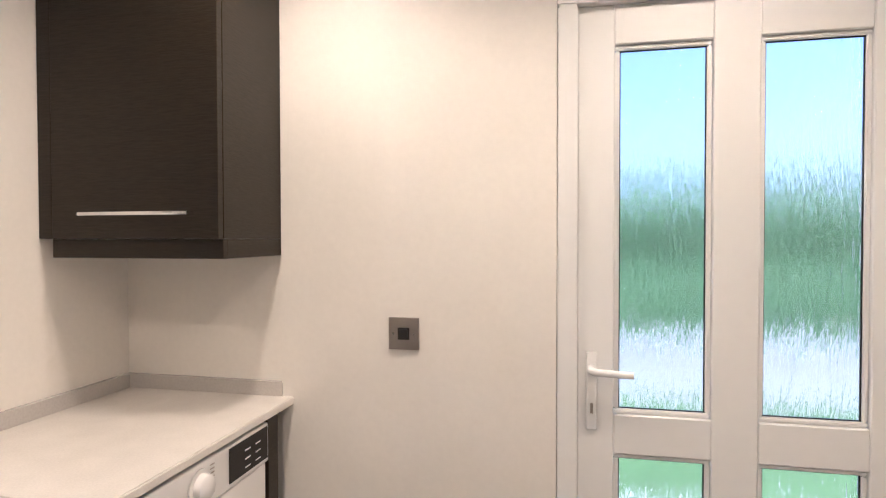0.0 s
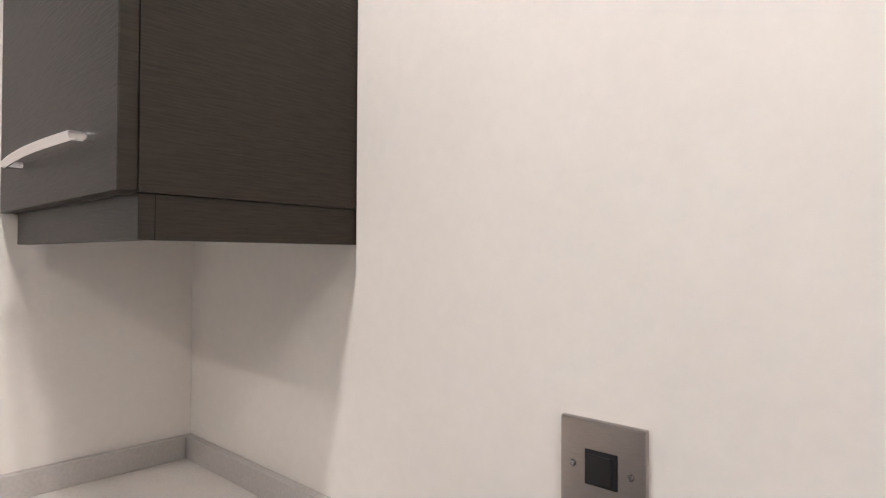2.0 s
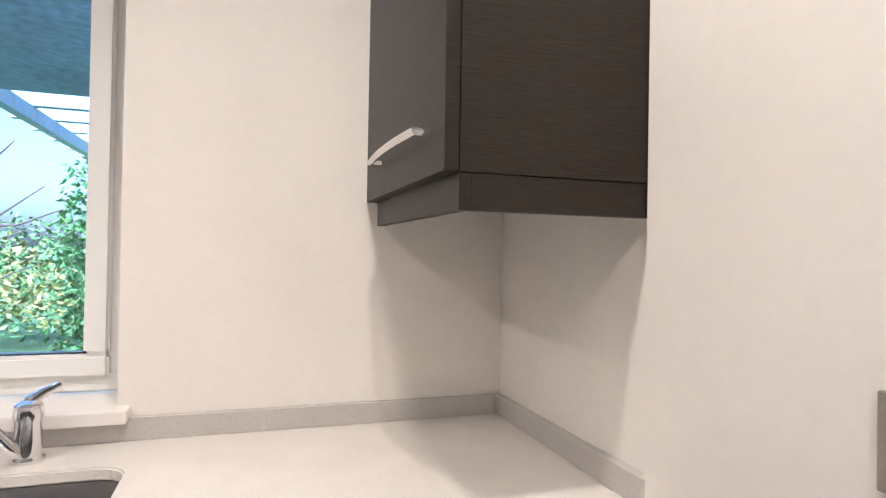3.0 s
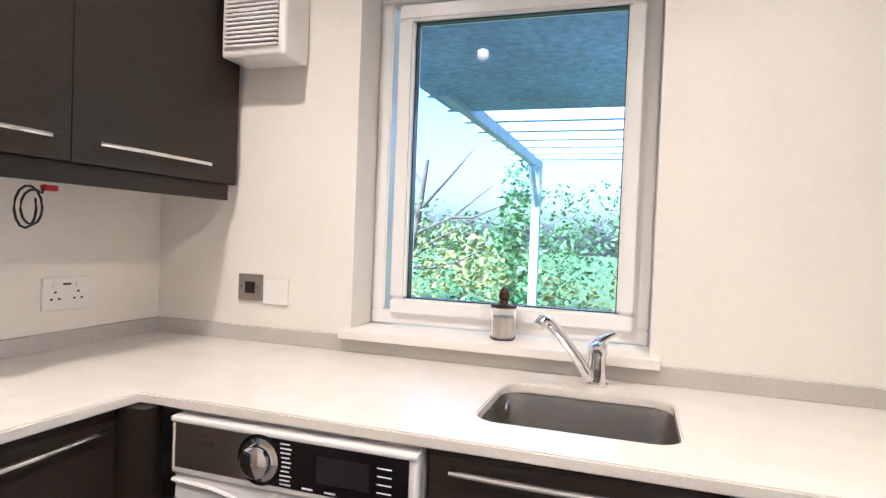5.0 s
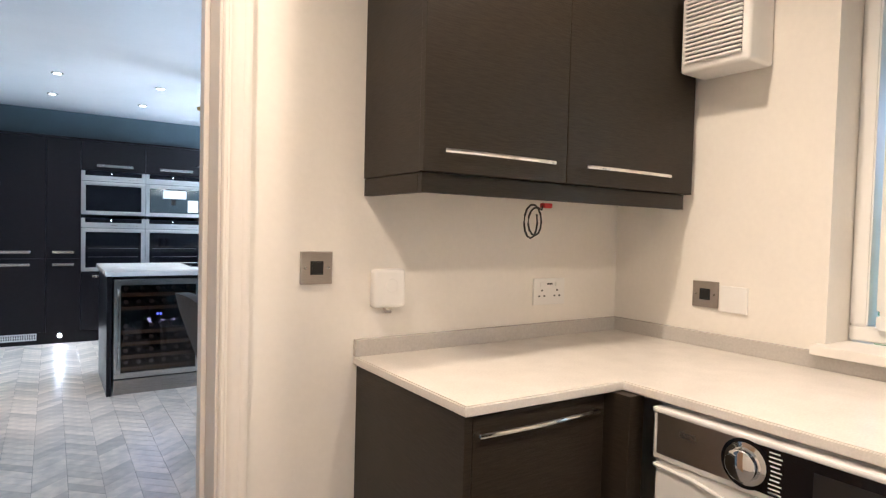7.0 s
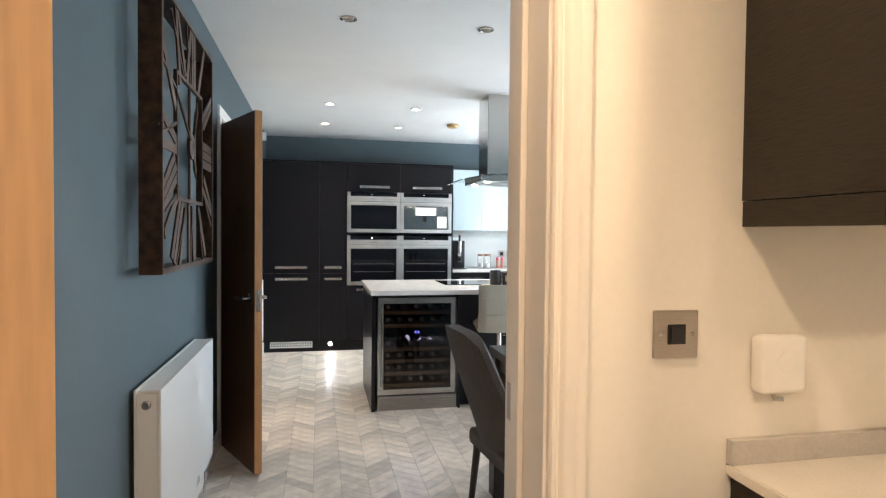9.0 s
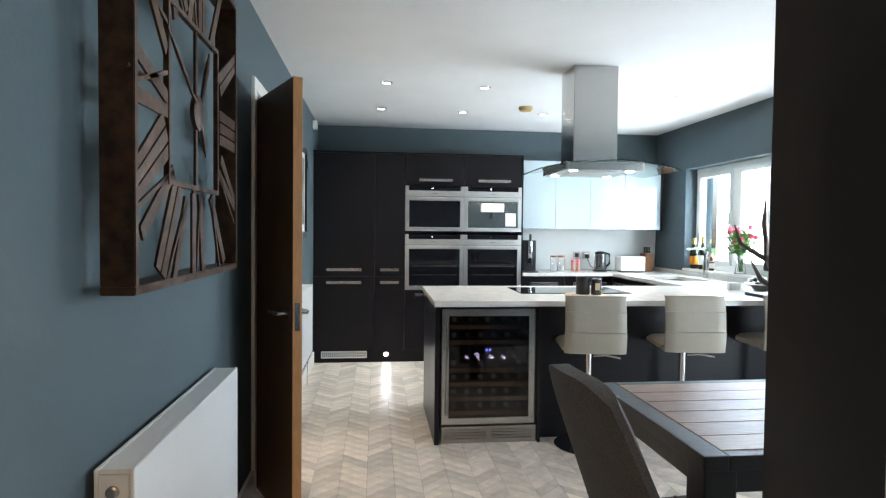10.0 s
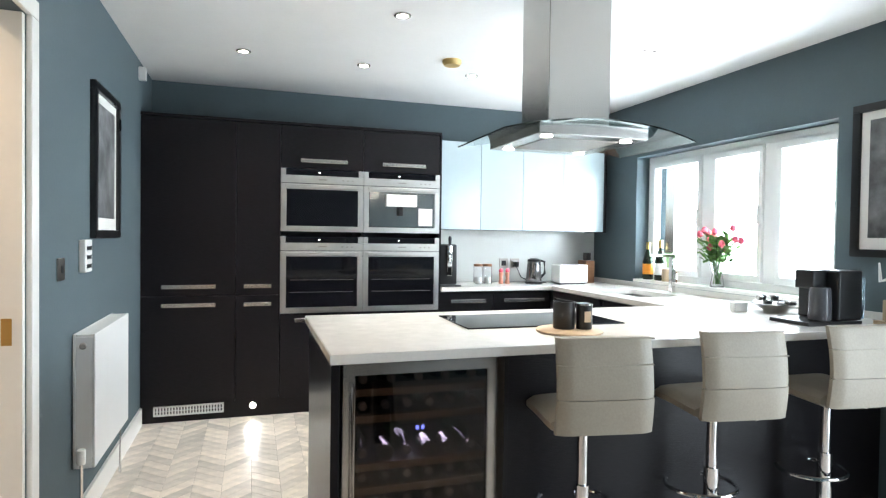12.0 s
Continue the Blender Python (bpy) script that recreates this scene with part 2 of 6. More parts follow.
def tube(points, r, n=8):
    """A round tube along a line of points."""
    bm = bmesh.new()
    pts = [Vector(p) for p in points]
    rings = []
    for i, p in enumerate(pts):
        d = (pts[min(i + 1, len(pts) - 1)] - pts[max(i - 1, 0)]).normalized()
        q = d.to_track_quat("Z", "Y")
        rad = r[i] if isinstance(r, (list, tuple)) else r
        rings.append([bm.verts.new(p + q @ Vector((rad * math.cos(2 * math.pi * k / n), rad * math.sin(2 * math.pi * k / n), 0))) for k in range(n)])
    for a, b in zip(rings, rings[1:]):
        for k in range(n):
            bm.faces.new((a[k], a[(k + 1) % n], b[(k + 1) % n], b[k]))
    bm.faces.new(rings[0][::-1])
    bm.faces.new(rings[-1])
    return bm


def part(name, bm, material, parent=None, label="", smooth=False):
    bm.transform(AT)
    bmesh.ops.recalc_face_normals(bm, faces=bm.faces[:])
    me = bpy.data.meshes.new(name)
    bm.to_mesh(me)
    bm.free()
    me.materials.append(material)
    if smooth:
        for p in me.polygons:
            p.use_smooth = True
        me.set_sharp_from_angle(angle=radians(40))
    ob = new(name, me)
    if parent is not None:
        ob.parent = parent
        ob.matrix_parent_inverse = parent.matrix_basis.inverted()
    if label:
        tagged(ob, label)
    return ob


def thing(name, at, label, category, group="", kind=""):
    ob = new(name)
    ob.empty_display_size = 0.05
    ob.matrix_basis = AT @ Matrix.Translation(at)
    return tagged(ob, label, category, group, kind)


def wall(name, boxes, material, label, category="wall"):
    bm = bmesh.new()
    for a, b in boxes:
        box(bm, a, b)
    return tagged(part(name, bm, material), label, category, kind="structure")


# ---- large structure: utility room ----
wall("floor_utility", [((-1.25, -0.70, -0.1), (1.70, 2.068, 0.0))], TILE, "grey tiled floor of the utility room", "floor")
wall("ceiling_utility", [((-1.25, -0.70, UT_CEIL), (1.70, 1.9, UT_CEIL + 0.15))], CEILW, "white painted plaster ceiling over the utility room", "ceiling")
wall("wall_utility_window", [((1.385, -0.3715, 0), (1.685, 0.418, UT_CEIL)), ((1.385, 1.217, 0), (1.685, 1.9, UT_CEIL)),
     ((1.385, 0.418, 0), (1.685, 1.217, 0.975)), ((1.385, 0.418, 2.0), (1.685, 1.217, UT_CEIL))], CREAM,
     "cream painted plaster wall around the utility window")
wall("wall_utility_back", [((0.848, -0.66, 0), (1.685, -0.372, UT_CEIL)), ((0.045, -0.66, 0), (0.848, -0.36, UT_CEIL)),
     ((-0.86, -0.66, 2.075), (0.045, -0.36, UT_CEIL)), ((-1.25, -0.66, 0), (-0.86, -0.36, UT_CEIL))], CREAM,
     "cream painted plaster wall beside the back door")
wall("wall_utility_side", [((-1.25, -0.36, 0), (-1.10, 1.9, UT_CEIL))], CREAM, "plain cream painted wall closing the utility room")
wall("wall_doorway", [((0.067, 1.9, 0), (1.685, 2.105, K_CEIL)), ((-1.25, 1.9, 0), (-0.832, 2.105, K_CEIL)),
     ((-0.832, 1.9, 2.06), (0.067, 2.105, K_CEIL))], CREAM, "cream painted wall around the doorway to the kitchen")
# kitchen skin of the same wall
wall("wall_kitchen_near", [((0.150, 2.109, 0), (3.17, 2.37, K_CEIL)), ((-1.23, 2.109, 0), (-0.93, 2.37, K_CEIL)),
     ((-0.93, 2.109, 2.09), (0.150, 2.37, K_CEIL))], TEAL, "blue-grey painted kitchen wall around the doorway")

# door lining and moulded architrave of the inner doorway
lining = thing("door_1", (-0.35, 2.0, 0), "white gloss-painted timber door lining and moulded architrave", "door frame", kind="structure")
MOULD = ((0.0, 0.0), (0.0, 0.010), (0.004, 0.014), (0.010, 0.014), (0.013, 0.010), (0.017, 0.010), (0.022, 0.016), (0.030, 0.0185),
         (0.044, 0.015), (0.049, 0.0175), (0.056, 0.019), (0.062, 0.017), (0.064, 0.0))


def moulding(x, side, z1):
    """An upright moulded architrave on the utility face of the wall, its inner edge at x."""
    bm = bmesh.new()
    lo = [bm.verts.new((x + side * u, 1.8988 - d, 0)) for u, d in MOULD]
    hi = [bm.verts.new((x + side * u, 1.8988 - d, z1 + u)) for u, d in MOULD]
    n = len(MOULD)
    for k in range(n):
        bm.faces.new((lo[k], lo[(k + 1) % n], hi[(k + 1) % n], hi[k]))
    bm.faces.new(lo[::-1])
    bm.faces.new(hi)
    return bm


for sx, x0 in ((1, 0.035), (-1, -0.800)):
    part("jamb", blk((x0, 1.8992, 0), (x0 + sx * 0.0305, 2.1, 2.03), 0.003), TRIM, lining)
    part("architrave", moulding(x0 + sx * 0.006, sx, 2.036), TRIM, lining, smooth=True)
part("door_stop", blk((0.022, 1.99, 0), (0.0345, 2.03, 2.03), 0.003), TRIM, lining)
part("head", blk((-0.800, 1.8992, 2.03), (0.035, 2.1, 2.058), 0.003), TRIM, lining)
bm = bmesh.new()
vs = [[bm.verts.new((-0.806 - u if e == 0 else 0.041 + u, 1.8988 - d, 2.036 + u)) for u, d in MOULD] for e in (0, 1)]
for k in range(len(MOULD)):
    q = (k + 1) % len(MOULD)
    bm.faces.new((vs[0][k], vs[0][q], vs[1][q], vs[1][k]))
part("architrave", bm, TRIM, lining, smooth=True)
part("latch_plate", blk((0.0325, 2.055, 0.98), (0.0348, 2.08, 1.05)), STEELB, lining, "worn brass-toned latch plate")

# the inner door, standing open into the utility room
inner = thing("door_4", (-0.77, 2.05, 0), "oak interior door standing open into the utility room, chrome lever handles", "door", kind="structure")
IM = Matrix.Translation((-0.772, 2.05, 0)) @ pose(0, 0, 0, 0, 0, -67.5)
IW = 0.705


def ipart(name, bm, m, parent, label="", smooth=False):
    bm.transform(IM)
    return part(name, bm, m, parent, label, smooth)


leaf = ipart("leaf", blk((0.0, -0.02, 0.012), (IW - 0.006, 0.02, 2.02), 0.001), OAKP, inner)
ipart("lipping", blk((IW - 0.0055, -0.0205, 0.012), (IW, 0.0205, 2.02), 0.001), OAKP, inner, "pale oak edge")
ipart("latch_plate", blk((IW, -0.012, 0.935), (IW + 0.0012, 0.012, 1.035)), STEEL, inner)
ipart("latch_bolt", blk((IW + 0.0013, -0.006, 0.975), (IW + 0.009, 0.006, 0.998), 0.002), STEEL, inner)
for sy in (-1, 1):
    bm = turned([(0.026, 0), (0.026, 0.008), (0.012, 0.012)], (0, 0, 0), 20)
    bm.transform(Matrix.Translation((IW - 0.06, sy * 0.0205, 1.0)) @ pose(0, 0, 0, -90 * sy, 0, 0))
    h = ipart("door_handle", bm, CHROME, inner, "chrome lever handle", True)
    ipart("lever", tube([(IW - 0.06, sy * 0.03, 1.0), (IW - 0.06, sy * 0.062, 1.0), (IW - 0.068, sy * 0.069, 1.0), (IW - 0.085, sy * 0.070, 1.0), (IW - 0.17, sy * 0.068, 1.002)],
                        [0.010, 0.010, 0.010, 0.010, 0.008], 12), CHROME, h, smooth=True)

# thin board added over the kitchen reveal; its near-black colour stands for shade
DARKR = mat("reveal_shade", (0.014, 0.011, 0.009), 0.6, grain=0.1, scale=30, stain=0.1)
wall("trim", [((0.140, 2.115, 0), (0.1495, 2.371, 2.085))], DARKR, "added dark board standing for shade on the kitchen side of the doorway", "trim")

# ---- large structure: kitchen ----
site(KITCHEN)
wall("ceiling_kitchen", [((-1.2, 2.268, K_CEIL), (3.2, 8.6, K_CEIL + 0.15))], CEILW, "white painted plaster kitchen ceiling", "ceiling")
wall("wall_kitchen_left", [((-1.05, 2.532, 0), (-0.90, 4.98, K_CEIL)), ((-1.05, 5.74, 0), (-0.90, 8.30, K_CEIL)), ((-1.05, 4.98, 2.03), (-0.90, 5.74, K_CEIL))],
     TEAL, "blue-grey painted kitchen wall with a doorway")
wall("wall_hall", [((-2.3, 4.6, 0), (-2.15, 6.2, K_CEIL)), ((-2.3, 4.45, 0), (-1.05, 4.6, K_CEIL)), ((-2.3, 6.2, 0), (-1.05, 6.35, K_CEIL)),
     ((-2.3, 4.6, -0.1), (-1.05, 6.2, 0)), ((-2.3, 4.6, K_CEIL), (-1.05, 6.2, K_CEIL + 0.1))], CREAM, "plain cream hall walls beyond the open door")
wall("wall_kitchen_far", [((-1.05, 8.30, 0), (3.2, 8.45, K_CEIL))], TEAL, "dark blue-grey painted wall above the kitchen units")
WY0, WY1, WZ0, WZ1 = 5.87, 7.66, 0.955, 2.0
wall("wall_kitchen_right", [((2.90, 7.66, 0), (3.2, 8.30, K_CEIL)), ((2.90, 4.72, 0), (3.2, 5.87, K_CEIL)), ((2.90, 2.532, 0), (3.2, 2.70, K_CEIL)),
     ((2.90, 5.87, 0), (3.2, 7.66, WZ0)), ((2.90, 5.87, WZ1), (3.2, 7.66, K_CEIL)), ((2.90, 2.70, 2.12), (3.2, 4.72, K_CEIL))], TEAL,
     "blue-grey painted kitchen wall with a wide window")

# ---- utility room things ----
site()


def bow_handle(parent, a, b, out, r=0.006, label="slim bowed chrome handle"):
    """A slim bowed pull between a and b; out: how far and where it bows."""
    a, b, out = Vector(a), Vector(b), Vector(out)
    pts = [a]
    for i in range(11):
        k = i / 10
        pts.append(a.lerp(b, k) + out * (0.75 + 0.25 * math.sin(math.pi * k)))
    pts.append(b)
    return part("handle", tube(pts, r, 8), CHROME, parent, label, True)


def bar_handle(parent, a, b, out, h=0.028):
    """A flat steel bar handle on two feet."""
    a, b, out = Vector(a), Vector(b), Vector(out)
    bm = bmesh.new()
    t = out.normalized() * 0.012
    up = Vector((0, 0, h / 2))
    box(bm, a + out - up, b + out + t + up)
    w = (b - a).normalized() * 0.012
    for p in (a + w * 2, b - w * 3):
        box(bm, p - up * 0.7, p + w + out + up * 0.7)
    bmesh.ops.bevel(bm, geom=bm.edges[:], offset=0.002, segments=1, affect="EDGES")
    return part("handle", bm, STEEL, parent, "flat brushed-steel bar handle")


# wall cabinet with two doors
cab = thing("wall_cabinet", (0.87, 1.75, 1.352), "dark wenge wall cabinet with two doors and slim chrome handles", "cabinet")
part("body", blk((0.396, 1.622, 1.397), (1.352, 1.899, 2.12), 0.001), WOODD, cab)
for x0, x1, h0, h1 in ((0.392, 0.8215, 0.436, 0.760), (0.8245, 1.362, 0.877, 1.224)):
    d = part("door", blk((x0, 1.600, 1.398), (x1, 1.6205, 2.12), 0.0015), WOODD, cab)
    bow_handle(d, (h0, 1.600, 1.443), (h1, 1.600, 1.443), (0, -0.026, 0))
part("pelmet", blk((0.398, 1.616, 1.352), (1.345, 1.634, 1.3955), 0.001), WOODD, cab)
part("pelmet", blk((0.398, 1.6345, 1.352), (0.416, 1.899, 1.3955), 0.001), WOODD, cab)

cab = thing("wall_cabinet", (1.1, -0.2, 1.357), "dark wenge wall cabinet in the corner with one door", "cabinet")
part("body", blk((0.850, -0.371, 1.407), (1.384, -0.071, 2.14), 0.001), WOODD, cab)
d = part("door", blk((0.852, -0.0705, 1.408), (1.340, -0.050, 2.14), 0.0015), WOODD, cab)
part("filler", blk((1.3425, -0.0705, 1.408), (1.3835, -0.052, 2.14), 0.001), WOODD, cab)
bow_handle(d, (0.925, -0.050, 1.471), (1.235, -0.050, 1.471), (0, 0.028, 0))
part("pelmet", blk((0.852, -0.088, 1.357), (1.36, -0.071, 1.4065), 0.001), WOODD, cab)
part("pelmet", blk((0.852, -0.371, 1.357), (0.870, -0.0885, 1.4065), 0.001), WOODD, cab)

# worktop: an L with a rounded cut-out for the sink
WT = 0.937


def slab(name, outline, hole, z0, z1, material, bev=0.003):
    bm = bmesh.new()
    for loop in (outline, hole):
        vs = [bm.verts.new((x, y, z0)) for x, y in loop]
        for i in range(len(vs)):
            bm.edges.new((vs[i], vs[(i + 1) % len(vs)]))
    bmesh.ops.triangle_fill(bm, use_beauty=True, edges=bm.edges[:])
    ext = bmesh.ops.extrude_face_region(bm, geom=bm.faces[:])
    for v in ext["geom"]:
        if isinstance(v, bmesh.types.BMVert):
            v.co.z = z1
    bmesh.ops.recalc_face_normals(bm, faces=bm.faces[:])
    sharp = [e for e in bm.edges if len(e.link_faces) == 2 and e.calc_face_angle(0) > 0.8 and abs(e.verts[0].co.z - e.verts[1].co.z) < 1e-5]
    bmesh.ops.bevel(bm, geom=sharp, offset=bev, segments=2, affect="EDGES")
    return part(name, bm, material)


def round_rect(x0, y0, x1, y1, r, n=6):
    out = []
    for cx, cy, a0 in ((x1 - r, y1 - r, 0), (x0 + r, y1 - r, 90), (x0 + r, y0 + r, 180), (x1 - r, y0 + r, 270)):
        for i in range(n + 1):
            a = radians(a0 + 90 * i / n)
            out.append((cx + r * math.cos(a), cy + r * math.sin(a)))
    return out


top = slab("worktop", [(0.377, 1.402), (0.81, 1.387), (0.81, -0.371), (1.384, -0.371), (1.384, 1.899), (0.377, 1.899)],
           round_rect(0.93, 0.372, 1.235, 0.735, 0.05), WT - 0.022, WT, QUARTZ)
tagged(top, "white quartz L-shaped worktop over the laundry machines", "worktop")
ups = thing("upstand", (1.3, 1.0, WT), "pale grey quartz upstand along the worktop", "upstand")
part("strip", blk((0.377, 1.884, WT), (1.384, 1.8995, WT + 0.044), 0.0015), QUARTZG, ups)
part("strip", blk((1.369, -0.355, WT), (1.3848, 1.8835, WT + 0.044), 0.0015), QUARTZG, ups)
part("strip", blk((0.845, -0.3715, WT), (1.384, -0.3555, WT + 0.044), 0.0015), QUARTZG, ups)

# sink
sink = thing("sink", (1.08, 0.55, 0.75), "undermounted stainless steel sink in the worktop", "sink")
bm = bmesh.new()
rings = []
for z, k, r in ((WT - 0.0225, -0.012, 0.06), (WT - 0.024, 0.0, 0.05), (0.80, 0.012, 0.06), (0.785, 0.03, 0.05)):
    rings.append([bm.verts.new((x, y, z)) for x, y in round_rect(0.925 + k, 0.367 + k, 1.24 - k, 0.74 - k, r)])
for p, q in zip(rings, rings[1:]):
    for i in range(len(p)):
        bm.faces.new((p[i], p[(i + 1) % len(p)], q[(i + 1) % len(q)], q[i]))
bm.faces.new(rings[-1])
bowl = part("bowl", bm, STEEL, sink, smooth=True)
ov = turned([(0.020, 0), (0.020, 0.004), (0.014, 0.006)], (1.19, 0.722, 0.885), 18, "-Y")
part("overflow", ov, CHROME, sink, "round perforated overflow cover")
part("waste", turned([(0.036, 0.0), (0.036, 0.003), (0.02, 0.004)], (1.08, 0.55, 0.786), 20), CHROME, sink)

tap = thing("tap", (1.299, 0.535, WT), "chrome single-lever mixer tap beside the sink", "tap")
part("body", turned([(0.026, 0), (0.026, 0.006), (0.021, 0.01), (0.020, 0.070), (0.023, 0.075), (0.022, 0.095), (0.012, 0.103)], (1.299, 0.535, WT), 24), CHROME, tap, smooth=True)
part("spout", tube([(1.285, 0.55, 0.955), (1.26, 0.578, 1.005), (1.225, 0.615, 1.060), (1.205, 0.638, 1.088), (1.192, 0.650, 1.092), (1.184, 0.657, 1.080)],
                   [0.013, 0.012, 0.012, 0.013, 0.014, 0.013], 12), CHROME, tap, smooth=True)
part("lever", tube([(1.299, 0.535, 1.035), (1.312, 0.52, 1.047), (1.335, 0.50, 1.056)], [0.012, 0.009, 0.007], 10), CHROME, tap, smooth=True)

# utility window
win = thing("window_1", (1.53, 0.82, 1.0), "white uPVC casement window with a painted sill", "window", kind="structure")


def ring(x0, x1, y0, y1, z0, z1, w, bev=0.004):
    """A rectangular frame in the plane across x."""
    bm = bmesh.new()
    box(bm, (x0, y0, z0), (x1, y1, z0 + w))
    box(bm, (x0, y0, z1 - w), (x1, y1, z1))
    box(bm, (x0, y0, z0 + w), (x1, y0 + w, z1 - w))
    box(bm, (x0, y1 - w, z0 + w), (x1, y1, z1 - w))
    bmesh.ops.bevel(bm, geom=bm.edges[:], offset=bev, segments=2, affect="EDGES")
    return bm


part("window_frame", ring(1.51, 1.58, 0.420, 1.215, 1.003, 1.995, 0.042), UPVC, win)
sash = part("sash", ring(1.495, 1.565, 0.455, 1.150, 1.034, 1.945, 0.048, 0.007), UPVC, win)
part("gasket", ring(1.515, 1.545, 0.502, 1.103, 1.081, 1.898, 0.004, 0.0005), BLACKP, sash)
p = part("pane", blk((1.526, 0.504, 1.083), (1.532, 1.101, 1.896)), PANE, sash)
p.visible_shadow = False
part("window_sill", blk((1.343, 0.395, 0.9755), (1.51, 1.237, 1.001), 0.004), TRIM, win)
candle = thing("jar_candle", (1.43, 0.789, 1.001), "small glass jar candle with a patterned lid on the sill", "candle")
part("jar", turned([(0.030, 0), (0.034, 0.004), (0.034, 0.085), (0.031, 0.085), (0.031, 0.008), (0.01, 0.007)], (1.43, 0.789, 1.001), 24), CLEAR, candle, smooth=True)
part("wax", turned([(0.029, 0.009), (0.029, 0.062)], (1.43, 0.789, 1.001), 20), WAX, candle)
part("lid", turned([(0.035, 0.086), (0.035, 0.094), (0.012, 0.097), (0.010, 0.105), (0.015, 0.112), (0.013, 0.125), (0.008, 0.135), (0.003, 0.142)], (1.43, 0.789, 1.001), 20), RUST, candle, "dark copper lid with a knob")

# base units
base = thing("base_cabinet", (0.59, 1.6, 0), "dark wenge base cabinet with a slim steel handle", "cabinet")
part("end_panel", blk((0.386, 1.416, 0.0), (0.404, 1.898, WT - 0.023), 0.001), WOODD, base)
part("body", blk((0.4045, 1.438, 0.12), (0.80, 1.898, WT - 0.023)), WOODD, base)
d = part("door", blk((0.406, 1.416, 0.13), (0.780, 1.4365, WT - 0.030), 0.0015), WOODD, base)
bow_handle(d, (0.412, 1.416, 0.874), (0.744, 1.416, 0.874), (0, -0.022, 0), 0.005)
part("corner_post", blk((0.781, 1.345, 0.0), (0.830, 1.4365, WT - 0.023), 0.001), WOODD, base)
part("plinth", blk((0.41, 1.46, 0.0), (0.78, 1.475, 0.119)), WOODD, base)
base = thing("base_cabinet", (1.1, 0.55, 0), "dark wenge sink base cabinet with a slim steel handle", "cabinet")
part("body", blk((0.845, 0.318, 0.12), (1.36, 0.775, 0.76)), WOODD, base)
d = part("door", blk((0.824, 0.316, 0.13), (0.844, 0.777, WT - 0.028), 0.0015), WOODD, base)
bow_handle(d, (0.824, 0.735, 0.882), (0.824, 0.40, 0.882), (-0.022, 0, 0), 0.005)
part("plinth", blk((0.88, 0.318, 0.0), (0.895, 0.775, 0.119)), WOODD, base)
base = thing("end_gable", (1.1, -0.3, 0), "dark wenge end gable under the worktop", "panel")
part("panel", blk((0.83, -0.30, 0.0), (1.38, -0.245, WT - 0.023), 0.001), WOODD, base)


